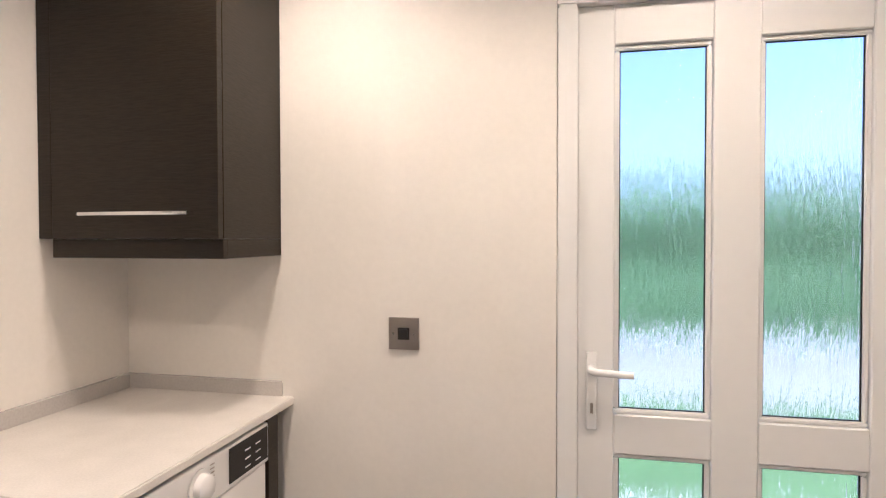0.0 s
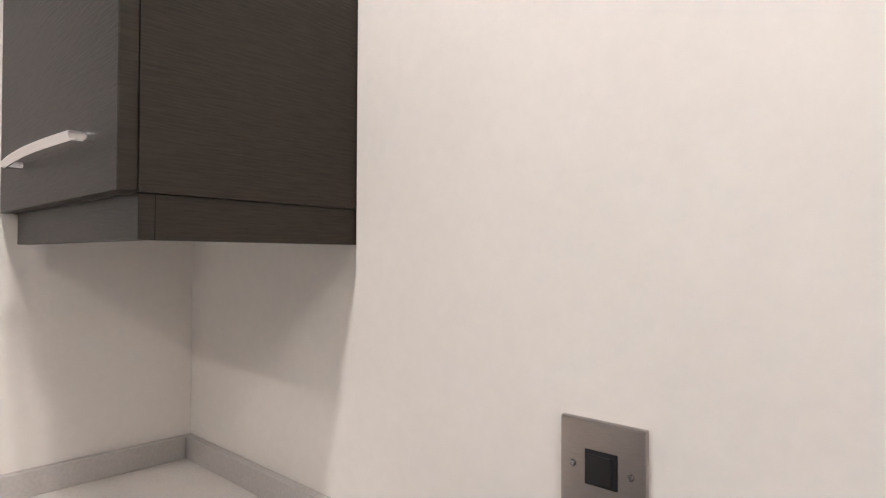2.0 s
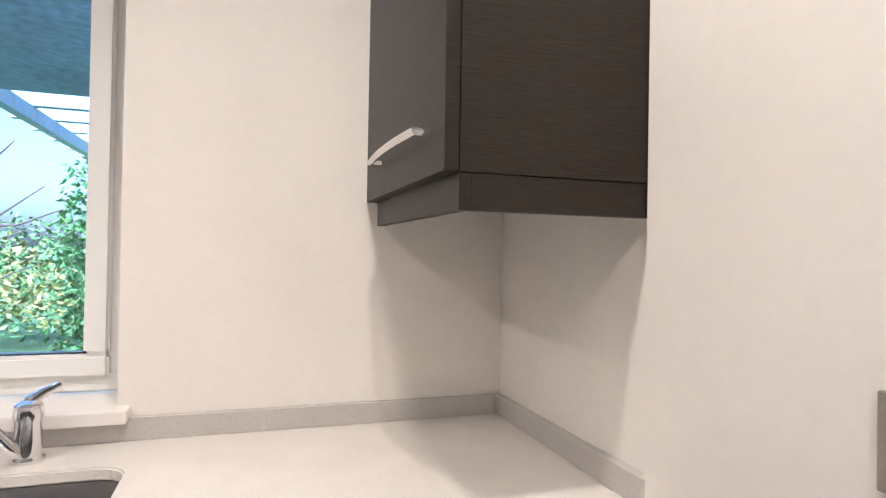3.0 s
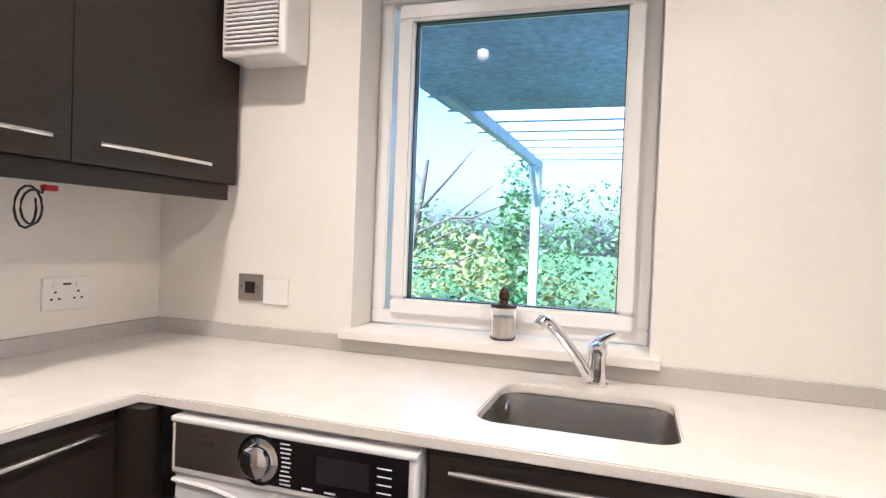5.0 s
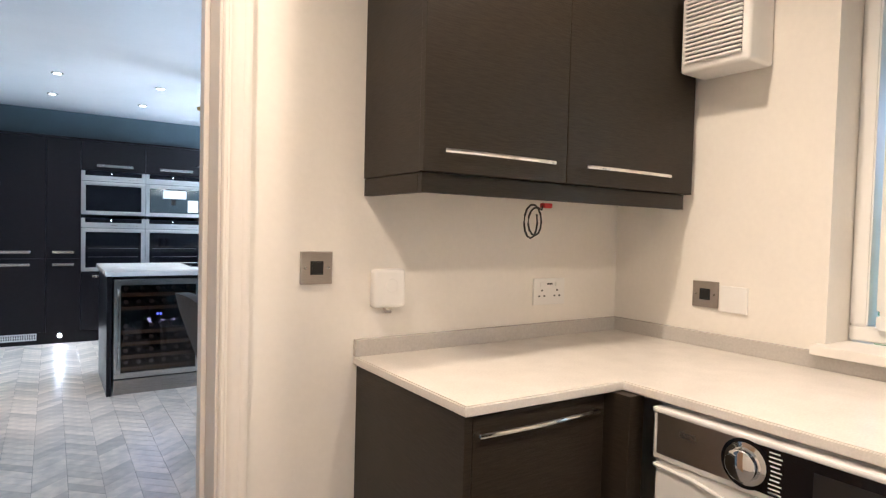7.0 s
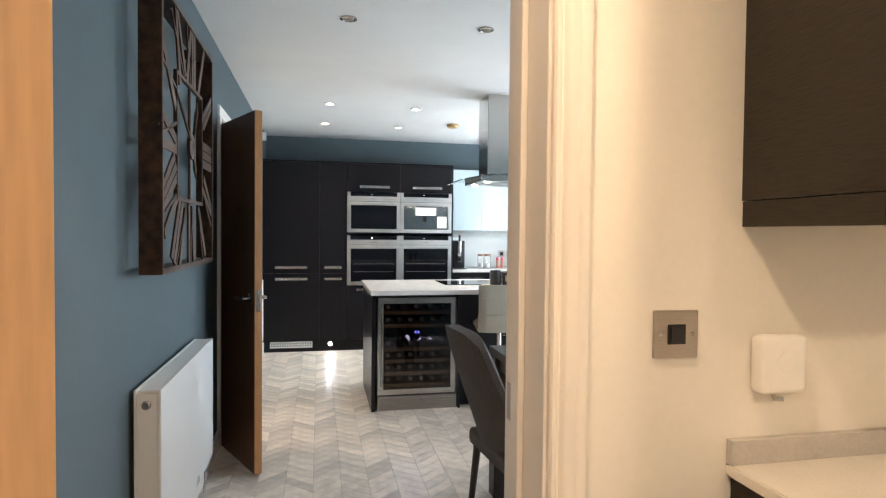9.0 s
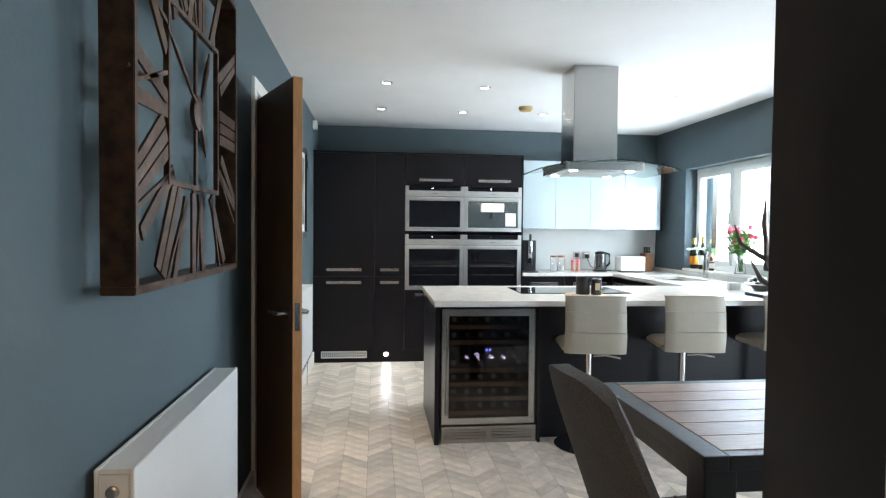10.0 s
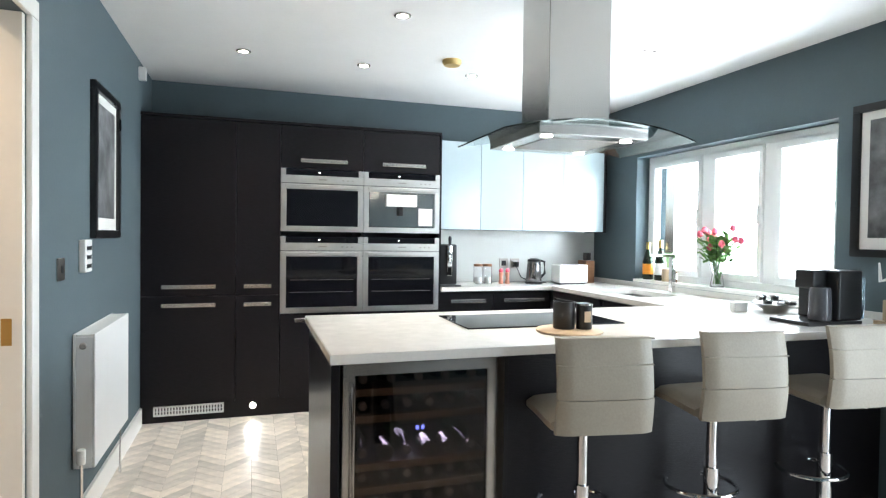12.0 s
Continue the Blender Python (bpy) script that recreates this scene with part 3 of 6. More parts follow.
def machine(label, y0, y1, x, top, dark_right):
    """A front-loading laundry machine facing -x between y0 and y1."""
    ob = thing("washing_machine" if dark_right else "tumble_dryer", (x + 0.25, (y0 + y1) / 2, 0), label, "appliance")
    part("body", blk((x + 0.02, y0, 0.02), (x + 0.50, y1, top), 0.006), WHITEA, ob)
    bm = blk((x - 0.004, y0 + 0.002, 0.06), (x + 0.0195, y1 - 0.002, top - 0.115), 0.008, 3)
    front = part("front_panel", bm, WHITEA, ob, smooth=True)
    w = y1 - y0
    bm = blk((x - 0.012, y0, top - 0.113), (x + 0.0195, y1, top - 0.004), 0.008, 3)
    part("control_panel", bm, WHITEA, ob, smooth=True)
    if dark_right:
        part("fascia", blk((x - 0.0135, y1 - 0.37 * w, top - 0.098), (x - 0.0115, y1 - 0.012, top - 0.012)), STEELB, ob, "brushed steel-grey fascia")
        part("display", blk((x - 0.0145, y0 + 0.015, top - 0.098), (x - 0.0115, y1 - 0.37 * w - 0.001, top - 0.012)), BLACKG, ob, "glossy black display panel")
        ky = y1 - 0.40 * w
        part("dial_bezel", turned([(0.047, 0), (0.047, 0.0035), (0.041, 0.004)], (x - 0.0122, ky, top - 0.055), 32, "-X"), BLACKG, ob, "glossy black ring round the dial", True)
        part("top_lip", blk((x - 0.016, y0, top - 0.0115), (x + 0.0195, y1, top - 0.0005), 0.004, 2), WHITEA, ob)
        part("drawer_lip", tube([(x - 0.008, y1 - 0.004, top - 0.126), (x - 0.011, y1 - 0.10, top - 0.128), (x - 0.012, y1 - 0.17, top - 0.142), (x - 0.012, y1 - 0.20, top - 0.140), (x - 0.011, y1 - 0.24, top - 0.118)], 0.005, 8), WHITEA, ob, smooth=True)
        for i in range(4):
            part("mark", blk((x - 0.0152, y0 + 0.15 + i * 0.045, top - 0.094), (x - 0.0147, y0 + 0.172 + i * 0.045, top - 0.0905)), WHITEP, ob)
        part("screen", blk((x - 0.0152, y0 + 0.17 * w, top - 0.078), (x - 0.0147, y0 + 0.37 * w, top - 0.03)), BLACKP, ob)
        for i in range(10):
            part("mark", blk((x - 0.0152, ky - 0.062 - 0.002 * (i % 3), top - 0.094 + i * 0.0082), (x - 0.0147, ky - 0.043, top - 0.0915 + i * 0.0082)), WHITEP, ob)
        for i in range(5):
            part("mark", blk((x - 0.0152, y0 + 0.045, top - 0.09 + i * 0.014), (x - 0.0147, y0 + 0.072, top - 0.0876 + i * 0.014)), WHITEP, ob)
    else:
        part("display", blk((x - 0.0145, y0 + 0.012, top - 0.098), (x - 0.0115, y0 + 0.36 * w, top - 0.012)), BLACKG, ob, "glossy black display panel")
        ky = y0 + 0.58 * w
        for i in range(8):
            part("mark", blk((x - 0.0135, ky - 0.058, top - 0.09 + i * 0.0095), (x - 0.0122, ky - 0.042, top - 0.0875 + i * 0.0095)), STEELB, ob)
        for i in range(6):
            part("mark", blk((x - 0.0152, y0 + 0.05 + (i % 2) * 0.05, top - 0.085 + (i // 2) * 0.022), (x - 0.0147, y0 + 0.075 + (i % 2) * 0.05, top - 0.082 + (i // 2) * 0.022)), WHITEP, ob)
    part("badge", blk((x - 0.0150, y1 - 0.20 * w, top - 0.048), (x - 0.0122, y1 - 0.13 * w, top - 0.036)), STEEL, ob, "small maker's badge")
    part("dial", turned([(0.040, 0), (0.040, 0.004), (0.031, 0.006), (0.029, 0.022), (0.024, 0.026), (0.0, 0.026)][:-1], (x - 0.013, ky, top - 0.055), 28, "-X"), CHROME if dark_right else WHITEA, ob, "round programme dial", True)
    cy, cz, r = (y0 + y1) / 2, top - 0.32, 0.37 * w
    d = part("door_ring", turned([(r, 0), (r, 0.02), (r - 0.012, 0.034), (r - 0.05, 0.040), (r - 0.055, 0.02)], (x - 0.005, cy, cz), 40, "-X"), WHITEA if not dark_right else BLACKP, ob, smooth=True)
    part("porthole", turned([(r - 0.056, 0.0), (r - 0.056, 0.025), (r - 0.10, 0.04), (0.02, 0.048)], (x - 0.005, cy, cz), 40, "-X"), BLACKG, d, "dark domed door glass", True)
    for fy in (y0 + 0.06, y1 - 0.06):
        part("foot", turned([(0.02, 0), (0.02, 0.022)], (x + 0.08, fy, 0.0), 12), BLACKP, ob)
    return ob


machine("white front-loading washing machine with a steel and black panel", 0.790, 1.300, 0.815, 0.905, True)
machine("white tumble dryer with a dial and black display", -0.235, 0.305, 0.835, 0.905, False)


def plate(name, at, axis, w, h, label, kind):
    """A wall plate centred at a point of the wall; axis: the way it faces."""
    ax = {"+y": pose(0, 0, 0, 0, 0, 180), "-y": pose(0, 0, 0), "-x": pose(0, 0, 0, 0, 0, -90), "+x": pose(0, 0, 0, 0, 0, 90)}[axis]
    m = Matrix.Translation(at) @ ax
    ob = thing(name, at, label, "switch" if "switch" in name else "socket")
    body = blk((-w / 2, -0.008, -h / 2), (w / 2, -0.0005, h / 2), 0.0025, 2, None)
    body.transform(m)
    part("faceplate", body, STEELB if kind in ("steel", "steelsq") else WHITEP, ob)
    def add(nm, a, b, mt, bev=0.0008):
        bm = blk(a, b, bev)
        bm.transform(m)
        part(nm, bm, mt, ob)
    if kind in ("steel", "steelsq"):
        add("surround", (-0.017, -0.0092, -0.017), (0.017, -0.0079, 0.017), BLACKP)
        add("rocker", (-0.012, -0.0125, -0.013), (0.012, -0.0093, 0.013), BLACKP)
        for sx in (-0.030, 0.030):
            bm = turned([(0.0035, 0), (0.0035, 0.0012), (0.002, 0.0016)], (sx, -0.008, 0), 12, "-Y")
            bm.transform(m)
            part("screw", bm, STEEL, ob)
    if kind == "double":
        for sx in (-0.033, 0.033):
            add("rocker", (sx - 0.008, -0.0115, 0.016), (sx + 0.008, -0.0079, 0.03), WHITEP)
            for px, pz in ((0, 0.004), (-0.011, -0.014), (0.011, -0.014)):
                add("pin_hole", (sx + px - 0.0035, -0.0087, pz - 0.0025), (sx + px + 0.0035, -0.0079, pz + 0.0025), BLACKP, 0)
        add("mark", (-0.012, -0.0085, 0.022), (0.012, -0.0079, 0.027), BLACKP, 0)
    return ob


plate("light_switch", (0.469, -0.36, 1.138), "+y", 0.089, 0.091, "brushed nickel switch plate with a black rocker", "steel")
plate("light_switch", (0.270, 1.9, 1.168), "-y", 0.083, 0.081, "brushed nickel switch plate with a black rocker", "steel")
plate("fused_switch", (1.385, 1.552, 1.096), "-x", 0.083, 0.079, "brushed nickel spur switch plate by the window wall", "steel")
plate("blank_plate", (1.385, 1.463, 1.088), "-x", 0.083, 0.077, "plain white blanking plate beside the spur switch", "blank")
plate("double_socket", (1.060, 1.9, 1.081), "-y", 0.135, 0.085, "white plastic double socket above the worktop", "double")
box1 = thing("wireless_hub", (0.464, 1.9, 1.062), "rounded white plastic wireless control box on the wall", "control")
part("casing", blk((0.418, 1.866, 1.062), (0.511, 1.8995, 1.164), 0.013, 4), WHITEP, box1, smooth=True)
part("button", turned([(0.018, 0), (0.018, 0.0015), (0.016, 0.002)], (0.468, 1.866, 1.120), 24, "-Y"), WHITEP, box1, "faint round button")
part("cable_tail", tube([(0.455, 1.885, 1.063), (0.462, 1.887, 1.05), (0.478, 1.887, 1.048)], 0.004), STEELB, box1)

fan = thing("extractor_fan", (1.32, 1.48, 1.745), "white slatted extractor fan box high on the wall", "fan")
part("casing", blk((1.262, 1.380, 1.745), (1.3845, 1.588, 1.965), 0.012, 3), WHITEP, fan, smooth=True)
for i in range(15):
    part("slat", blk((1.252, 1.400, 1.770 + i * 0.0122), (1.2625, 1.572, 1.7765 + i * 0.0122), 0.001, 1), WHITEP, fan)
part("backing", blk((1.2612, 1.402, 1.772), (1.2618, 1.570, 1.952)), BLACKP, fan)
part("badge", blk((1.2505, 1.455, 1.864), (1.2518, 1.525, 1.872)), WHITEP, fan)
part("conduit", blk((1.362, 1.545, 1.966), (1.3845, 1.568, UT_CEIL), 0.002), WHITEP, fan)

cable = thing("coiled_cable", (0.845, 1.72, 1.30), "looped thin black cable with a red clip under the cabinet", "cable")
pts = [(0.86, 1.72, 1.352)]
for i in range(26):
    a = i / 25 * 2 * math.pi * 1.9 + 1.0
    pts.append((0.838 + 0.028 * math.cos(a) - 0.0006 * i, 1.72 + 0.0006 * i, 1.302 + (0.036 + 0.0006 * i) * math.sin(a)))
part("loop", tube(pts, 0.0028, 8), BLACKP, cable, smooth=True)
part("clip", blk((0.855, 1.71, 1.338), (0.885, 1.73, 1.3515), 0.003), REDP, cable, "small red clip")

# back door
door = thing("door_2", (-0.4, -0.42, 0), "white uPVC back door with rain-patterned glass panes", "door", kind="structure")


def yframe(x0, x1, y0, y1, z0, z1, w, bev=0.004):
    """A rectangular frame in the plane across y."""
    bm = bmesh.new()
    box(bm, (x0, y0, z0), (x1, y1, z0 + w))
    box(bm, (x0, y0, z1 - w), (x1, y1, z1))
    box(bm, (x0, y0, z0 + w), (x0 + w, y1, z1 - w))
    box(bm, (x1 - w, y0, z0 + w), (x1, y1, z1 - w))
    bmesh.ops.bevel(bm, geom=bm.edges[:], offset=bev, segments=2, affect="EDGES")
    return bm


part("door_frame", yframe(-0.858, 0.043, -0.45, -0.352, 0.0, 2.073, 0.052), UPVC, door)
bm = bmesh.new()
XS, ZS = (-0.8055, -0.708, -0.457, -0.346, -0.104, -0.0092), (0.0525, 0.17, 0.832, 0.938, 1.915, 2.0205)
for x0, x1 in ((XS[0], XS[1]), (XS[2], XS[3]), (XS[4], XS[5])):
    box(bm, (x0, -0.44, ZS[0]), (x1, -0.375, ZS[5]))
for x0, x1 in ((XS[1], XS[2]), (XS[3], XS[4])):
    for z0, z1 in ((ZS[0], ZS[1]), (ZS[2], ZS[3]), (ZS[4], ZS[5])):
        box(bm, (x0, -0.4395, z0), (x1, -0.3755, z1))
bmesh.ops.bevel(bm, geom=bm.edges[:], offset=0.003, segments=1, affect="EDGES")
leaf = part("leaf", bm, UPVC, door)
for x0, x1 in ((XS[1], XS[2]), (XS[3], XS[4])):
    for z0, z1 in ((ZS[1], ZS[2]), (ZS[3], ZS[4])):
        part("bead", yframe(x0 + 0.001, x1 - 0.001, -0.398, -0.385, z0 + 0.001, z1 - 0.001, 0.012, 0.003), UPVC, leaf)
        part("gasket", yframe(x0 + 0.012, x1 - 0.012, -0.399, -0.394, z0 + 0.012, z1 - 0.012, 0.004, 0.0004), BLACKP, leaf)
        p = part("pane", blk((x0 + 0.004, -0.410, z0 + 0.004), (x1 - 0.004, -0.402, z1 - 0.004)), RAIN, leaf)
        p.visible_shadow = False
bm = blk((-0.062, -0.3748, 0.895), (-0.032, -0.366, 1.105), 0.006, 3)
hd = part("door_handle", bm, UPVC, leaf, "white lever handle on a long plate", True)
part("lever", tube([(-0.047, -0.366, 1.060), (-0.047, -0.335, 1.060), (-0.058, -0.326, 1.058), (-0.150, -0.324, 1.054)], [0.011, 0.010, 0.010, 0.009], 12), UPVC, hd, smooth=True)
part("keyhole", turned([(0.008, 0), (0.008, 0.004)], (-0.047, -0.3665, 0.965), 16, "-Y"), STEELB, hd)
part("keyhole_slot", blk((-0.051, -0.3655, 0.940), (-0.043, -0.3635, 0.968), 0.001), STEELB, hd)
for hx in (-0.03,):
    part("hinge_cover", blk((hx - 0.03, -0.375, 2.02), (hx + 0.02, -0.345, 2.035), 0.004), UPVC, door)

# ceiling downlights of the utility room


def downlight(x, y, z, group, lit=True):
    ob = thing("downlight", (x, y, z), "small round recessed ceiling spotlight, " + ("lit" if lit else "switched off"), "ceiling light", group)
    part("bezel", turned([(0.045, 0), (0.045, -0.005), (0.034, -0.008), (0.030, -0.003), (0.03, 0)], (x, y, z - 0.0005), 24), STEEL, ob, smooth=True)
    part("bulb", turned([(0.0285, -0.001), (0.0285, -0.006), (0.02, -0.008)], (x, y, z - 0.0005), 20), BULB if lit else STEELB, ob)
    return ob


for lx, ly in USPOTS:
    downlight(lx, ly, UT_CEIL, "utility ceiling spotlights")
site(KITCHEN)
for lx, ly in KSPOTS:
    downlight(lx, ly, K_CEIL, "kitchen ceiling spotlights", ly > 5)

# ---- kitchen: tall units and ovens ----
TF = 7.83
tall = thing("tall_cabinet", (-0.62, 8.0, 0), "tall dark wenge larder cabinet with bar handles", "cabinet", "tall kitchen units")
part("body", blk((-0.898, TF + 0.021, 0.12), (-0.291, 8.298, 2.10)), WOODH, tall)
d = part("door", blk((-0.897, TF, 0.877), (-0.2925, TF + 0.0205, 2.10), 0.0015), WOODH, tall)
bar_handle(d, (-0.766, TF, 0.942), (-0.42, TF, 0.942), (0, -0.03, 0))
d = part("door", blk((-0.897, TF, 0.125), (-0.2925, TF + 0.0205, 0.8735), 0.0015), WOODH, tall)
bar_handle(d, (-0.766, TF, 0.815), (-0.42, TF, 0.815), (0, -0.03, 0))
tall = thing("tall_cabinet", (-0.14, 8.0, 0), "narrow tall dark wenge pull-out cabinet", "cabinet", "tall kitchen units")
part("body", blk((-0.289, TF + 0.021, 0.12), (0.008, 8.298, 2.10)), WOODH, tall)
d = part("door", blk((-0.2895, TF, 0.877), (0.0085, TF + 0.0205, 2.10), 0.0015), WOODH, tall)
bar_handle(d, (-0.237, TF, 0.942), (-0.048, TF, 0.942), (0, -0.03, 0))
d = part("door", blk((-0.2895, TF, 0.125), (0.0085, TF + 0.0205, 0.8735), 0.0015), WOODH, tall)
bar_handle(d, (-0.237, TF, 0.815), (-0.048, TF, 0.815), (0, -0.03, 0))


def oven(x0, x1, z0, z1, label, kind):
    """A built-in steel oven facing -y."""
    ob = thing("oven", ((x0 + x1) / 2, TF, z0), label, "oven", "built-in ovens")
    y = TF - 0.012
    part("body", blk((x0 + 0.01, TF + 0.024, z0 + 0.01), (x1 - 0.01, 8.29, z1 - 0.01)), BLACKP, ob)
    part("control_panel", blk((x0, y, z1 - 0.103), (x1, TF + 0.022, z1 - 0.048), 0.002), STEELO, ob)
    for a, b in ((x0, x0 + 0.035), (x1 - 0.035, x1)):
        part("side_trim", blk((a, y, z1 - 0.047), (b, TF + 0.022, z1), 0.0015), STEELO, ob)
    part("vent_strip", blk((x0 + 0.036, y + 0.004, z1 - 0.047), (x1 - 0.036, TF + 0.022, z1 - 0.004), 0.001), BLACKG, ob, "glossy black display strip")
    part("display", blk(((x0 + x1) / 2 - 0.030, y + 0.0028, z1 - 0.026), ((x0 + x1) / 2 - 0.020, y + 0.0038, z1 - 0.021)), BULB, ob, "tiny lit digits")
    part("emblem", blk(((x0 + x1) / 2 - 0.03, y - 0.0008, z1 - 0.079), ((x0 + x1) / 2 + 0.03, y + 0.002, z1 - 0.071)), STEELB, ob)
    for k in range(3):
        part("button", blk((x1 - 0.16 + k * 0.035, y - 0.0012, z1 - 0.080), (x1 - 0.145 + k * 0.035, y + 0.002, z1 - 0.072)), STEELB, ob)
    part("seam", blk((x0 + 0.001, y + 0.006, z1 - 0.1065), (x1 - 0.001, TF + 0.02, z1 - 0.1035)), BLACKP, ob)
    d = part("door", yframe(x0, x1, y, TF + 0.02, z0, z1 - 0.107, 0.040, 0.002), STEELO, ob, "brushed steel door surround")
    if kind == "coffee":
        part("panel", blk((x0 + 0.045, y + 0.004, z0 + 0.045), (x1 - 0.045, TF + 0.02, z1 - 0.148)), mat("mirror_steel", (0.5, 0.48, 0.46), 0.12, 1.0), d, "reflective coffee machine front")
        part("spout_block", blk((x0 + 0.17, y - 0.03, z0 + 0.20), (x1 - 0.19, y + 0.003, z0 + 0.29), 0.004), WHITEP, d)
        part("nozzle", blk((x0 + 0.26, y - 0.02, z0 + 0.13), (x0 + 0.30, y + 0.003, z0 + 0.199), 0.003), BLACKP, d)
        part("tank", blk((x1 - 0.17, y - 0.004, z0 + 0.055), (x1 - 0.06, y + 0.003, z0 + 0.19), 0.002), WHITEP, d)
    else:
        part("window", blk((x0 + 0.039, y + 0.004, z0 + 0.039), (x1 - 0.039, y + 0.012, z1 - 0.146)), BLACKG, d, "dark oven glass")
        if kind == "oven":
            for i in range(2):
                part("rack", blk((x0 + 0.07, y + 0.0028, z0 + 0.15 + i * 0.09), (x1 - 0.07, y + 0.0038, z0 + 0.153 + i * 0.09)), STEELB, d)
    h = blk((x0 + 0.03, y - 0.040, z1 - 0.140), (x1 - 0.03, y - 0.026, z1 - 0.116), 0.004, 2)
    for a in (x0 + 0.035, x1 - 0.055):
        box(h, (a, y - 0.027, z1 - 0.134), (a + 0.02, y + 0.001, z1 - 0.122))
    part("handle", h, STEELO, d, "flat steel bar handle")
    return ob


for i, (x0, x1) in enumerate(((0.012, 0.609), (0.612, 1.209))):
    hs = thing("oven_housing", ((x0 + x1) / 2, 8.0, 0), "tall dark wenge oven housing with top and bottom doors", "cabinet", "tall kitchen units")
    part("side_panel", blk((x0 - 0.001, TF + 0.021, 0.12), (x0 + 0.008, 8.298, 2.10)), WOODH, hs)
    part("side_panel", blk((x1 - 0.008, TF + 0.021, 0.12), (x1 + 0.001, 8.298, 2.10)), WOODH, hs)
    d = part("door", blk((x0, TF, 1.795), (x1, TF + 0.0205, 2.10), 0.0015), WOODH, hs)
    bar_handle(d, (x0 + 0.135, TF, 1.848), (x0 + 0.475, TF, 1.848), (0, -0.03, 0))
    d = part("drawer", blk((x0, TF, 0.125), (x1, TF + 0.0205, 0.735), 0.0015), WOODH, hs)
    bar_handle(d, (x0 + 0.10, TF, 0.69), (x0 + 0.50, TF, 0.69), (0, -0.03, 0))
    oven(x0, x1, 1.335, 1.79, "stainless steel compact oven with dark glass" if i == 0 else "stainless steel built-in coffee machine", "compact" if i == 0 else "coffee")
    oven(x0, x1, 0.74, 1.30, "stainless steel single oven with dark glass door", "oven")
corn = thing("cornice", (0.15, TF, 2.10), "dark wenge cornice strip along the tall units", "trim", kind="structure")
part("strip", blk((-0.898, TF - 0.012, 2.102), (1.222, 8.298, 2.122), 0.002), WOODH, corn)
pl = thing("plinth", (0.15, TF + 0.03, 0), "dark wenge plinth under the tall units", "plinth", kind="structure")
part("board", blk((-0.898, TF + 0.03, 0.0), (1.21, TF + 0.045, 0.119)), WOODH, pl)
part("side_panel", blk((1.2115, TF - 0.012, 0.0), (1.224, 8.298, 2.10), 0.001), WOODH, pl)
gr = thing("plinth_grille", (-0.59, TF, 0.055), "white slotted ventilation grille in the plinth", "grille")
part("frame", yframe(-0.82, -0.365, TF + 0.018, TF + 0.0295, 0.045, 0.115, 0.012, 0.002), WHITEP, gr)
part("backing", blk((-0.81, TF + 0.0285, 0.055), (-0.375, TF + 0.0295, 0.105)), BLACKP, gr)
for i in range(22):
    part("slat", blk((-0.80 + i * 0.0192, TF + 0.020, 0.056), (-0.790 + i * 0.0192, TF + 0.0284, 0.104)), WHITEP, gr)
part("slat", blk((-0.808, TF + 0.0195, 0.077), (-0.377, TF + 0.0199, 0.083)), WHITEP, gr)
pll = thing("plinth_light", (-0.17, TF + 0.02, 0.08), "small round lit plinth spotlight", "light")
part("bezel", turned([(0.026, 0), (0.026, 0.004), (0.018, 0.006)], (-0.17, TF + 0.0298, 0.08), 20, "-Y"), STEEL, pll)
part("bulb", turned([(0.020, 0.0061), (0.020, 0.0085), (0.012, 0.010)], (-0.17, TF + 0.0298, 0.08), 18, "-Y"), BULB, pll)
lamp("plinth_lamp", "SPOT", look((-0.17, TF - 0.01, 0.085), (-0.17, TF - 1.2, -0.25)), 2.2, (1, 0.97, 0.92), cone=50, blend=0.6, soft=0.012)

# ---- kitchen: wall units, counters ----
for i, (x0, x1) in enumerate(((1.262, 1.617), (1.617, 2.0), (2.0, 2.386), (2.386, 2.79))):
    wu = thing("wall_cabinet", ((x0 + x1) / 2, 8.1, 1.375), "glossy white handleless wall cabinet", "cabinet", "white wall cabinets")
    part("body", blk((x0 + 0.001, 7.999, 1.378), (x1 - 0.001, 8.298, 2.085)), WHITEP, wu)
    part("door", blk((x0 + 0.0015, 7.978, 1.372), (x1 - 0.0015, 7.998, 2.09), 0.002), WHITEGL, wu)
pe = thing("decor_panel", (2.80, 8.1, 1.37), "dark end panel beside the white wall cabinets", "panel")
part("panel", blk((2.7915, 7.972, 1.365), (2.815, 8.298, 2.10), 0.001), WOODH, pe)
KT = 0.915
sb = tagged(part("splashback", blk((1.225, 8.288, KT + 0.002), (2.895, 8.2985, 1.3715)), SPLASH), "pale glass splashback behind the counter", "splashback")
for i, (x0, x1) in enumerate(((1.226, 1.68), (1.682, 2.20))):
    bu = thing("base_cabinet", ((x0 + x1) / 2, 8.0, 0), "dark wenge drawer unit with steel bar handles", "cabinet", "base drawer units")
    part("body", blk((x0, TF + 0.021, 0.12), (x1, 8.28, KT - 0.036)), WOODH, bu)
    for z0, z1 in ((0.125, 0.40), (0.404, 0.68), (0.684, KT - 0.042)):
        d = part("drawer", blk((x0 + 0.001, TF, z0), (x1 - 0.001, TF + 0.0205, z1), 0.0015), WOODH, bu)
        bar_handle(d, (x0 + 0.08, TF, z1 - 0.07), (x1 - 0.08, TF, z1 - 0.07), (0, -0.03, 0))
bu = thing("base_cabinet", (2.55, 7.2, 0), "dark wenge base units under the kitchen window", "cabinet")
part("body", blk((2.225, 6.42, 0.0), (2.88, 8.28, 0.72)), WOODH, bu)
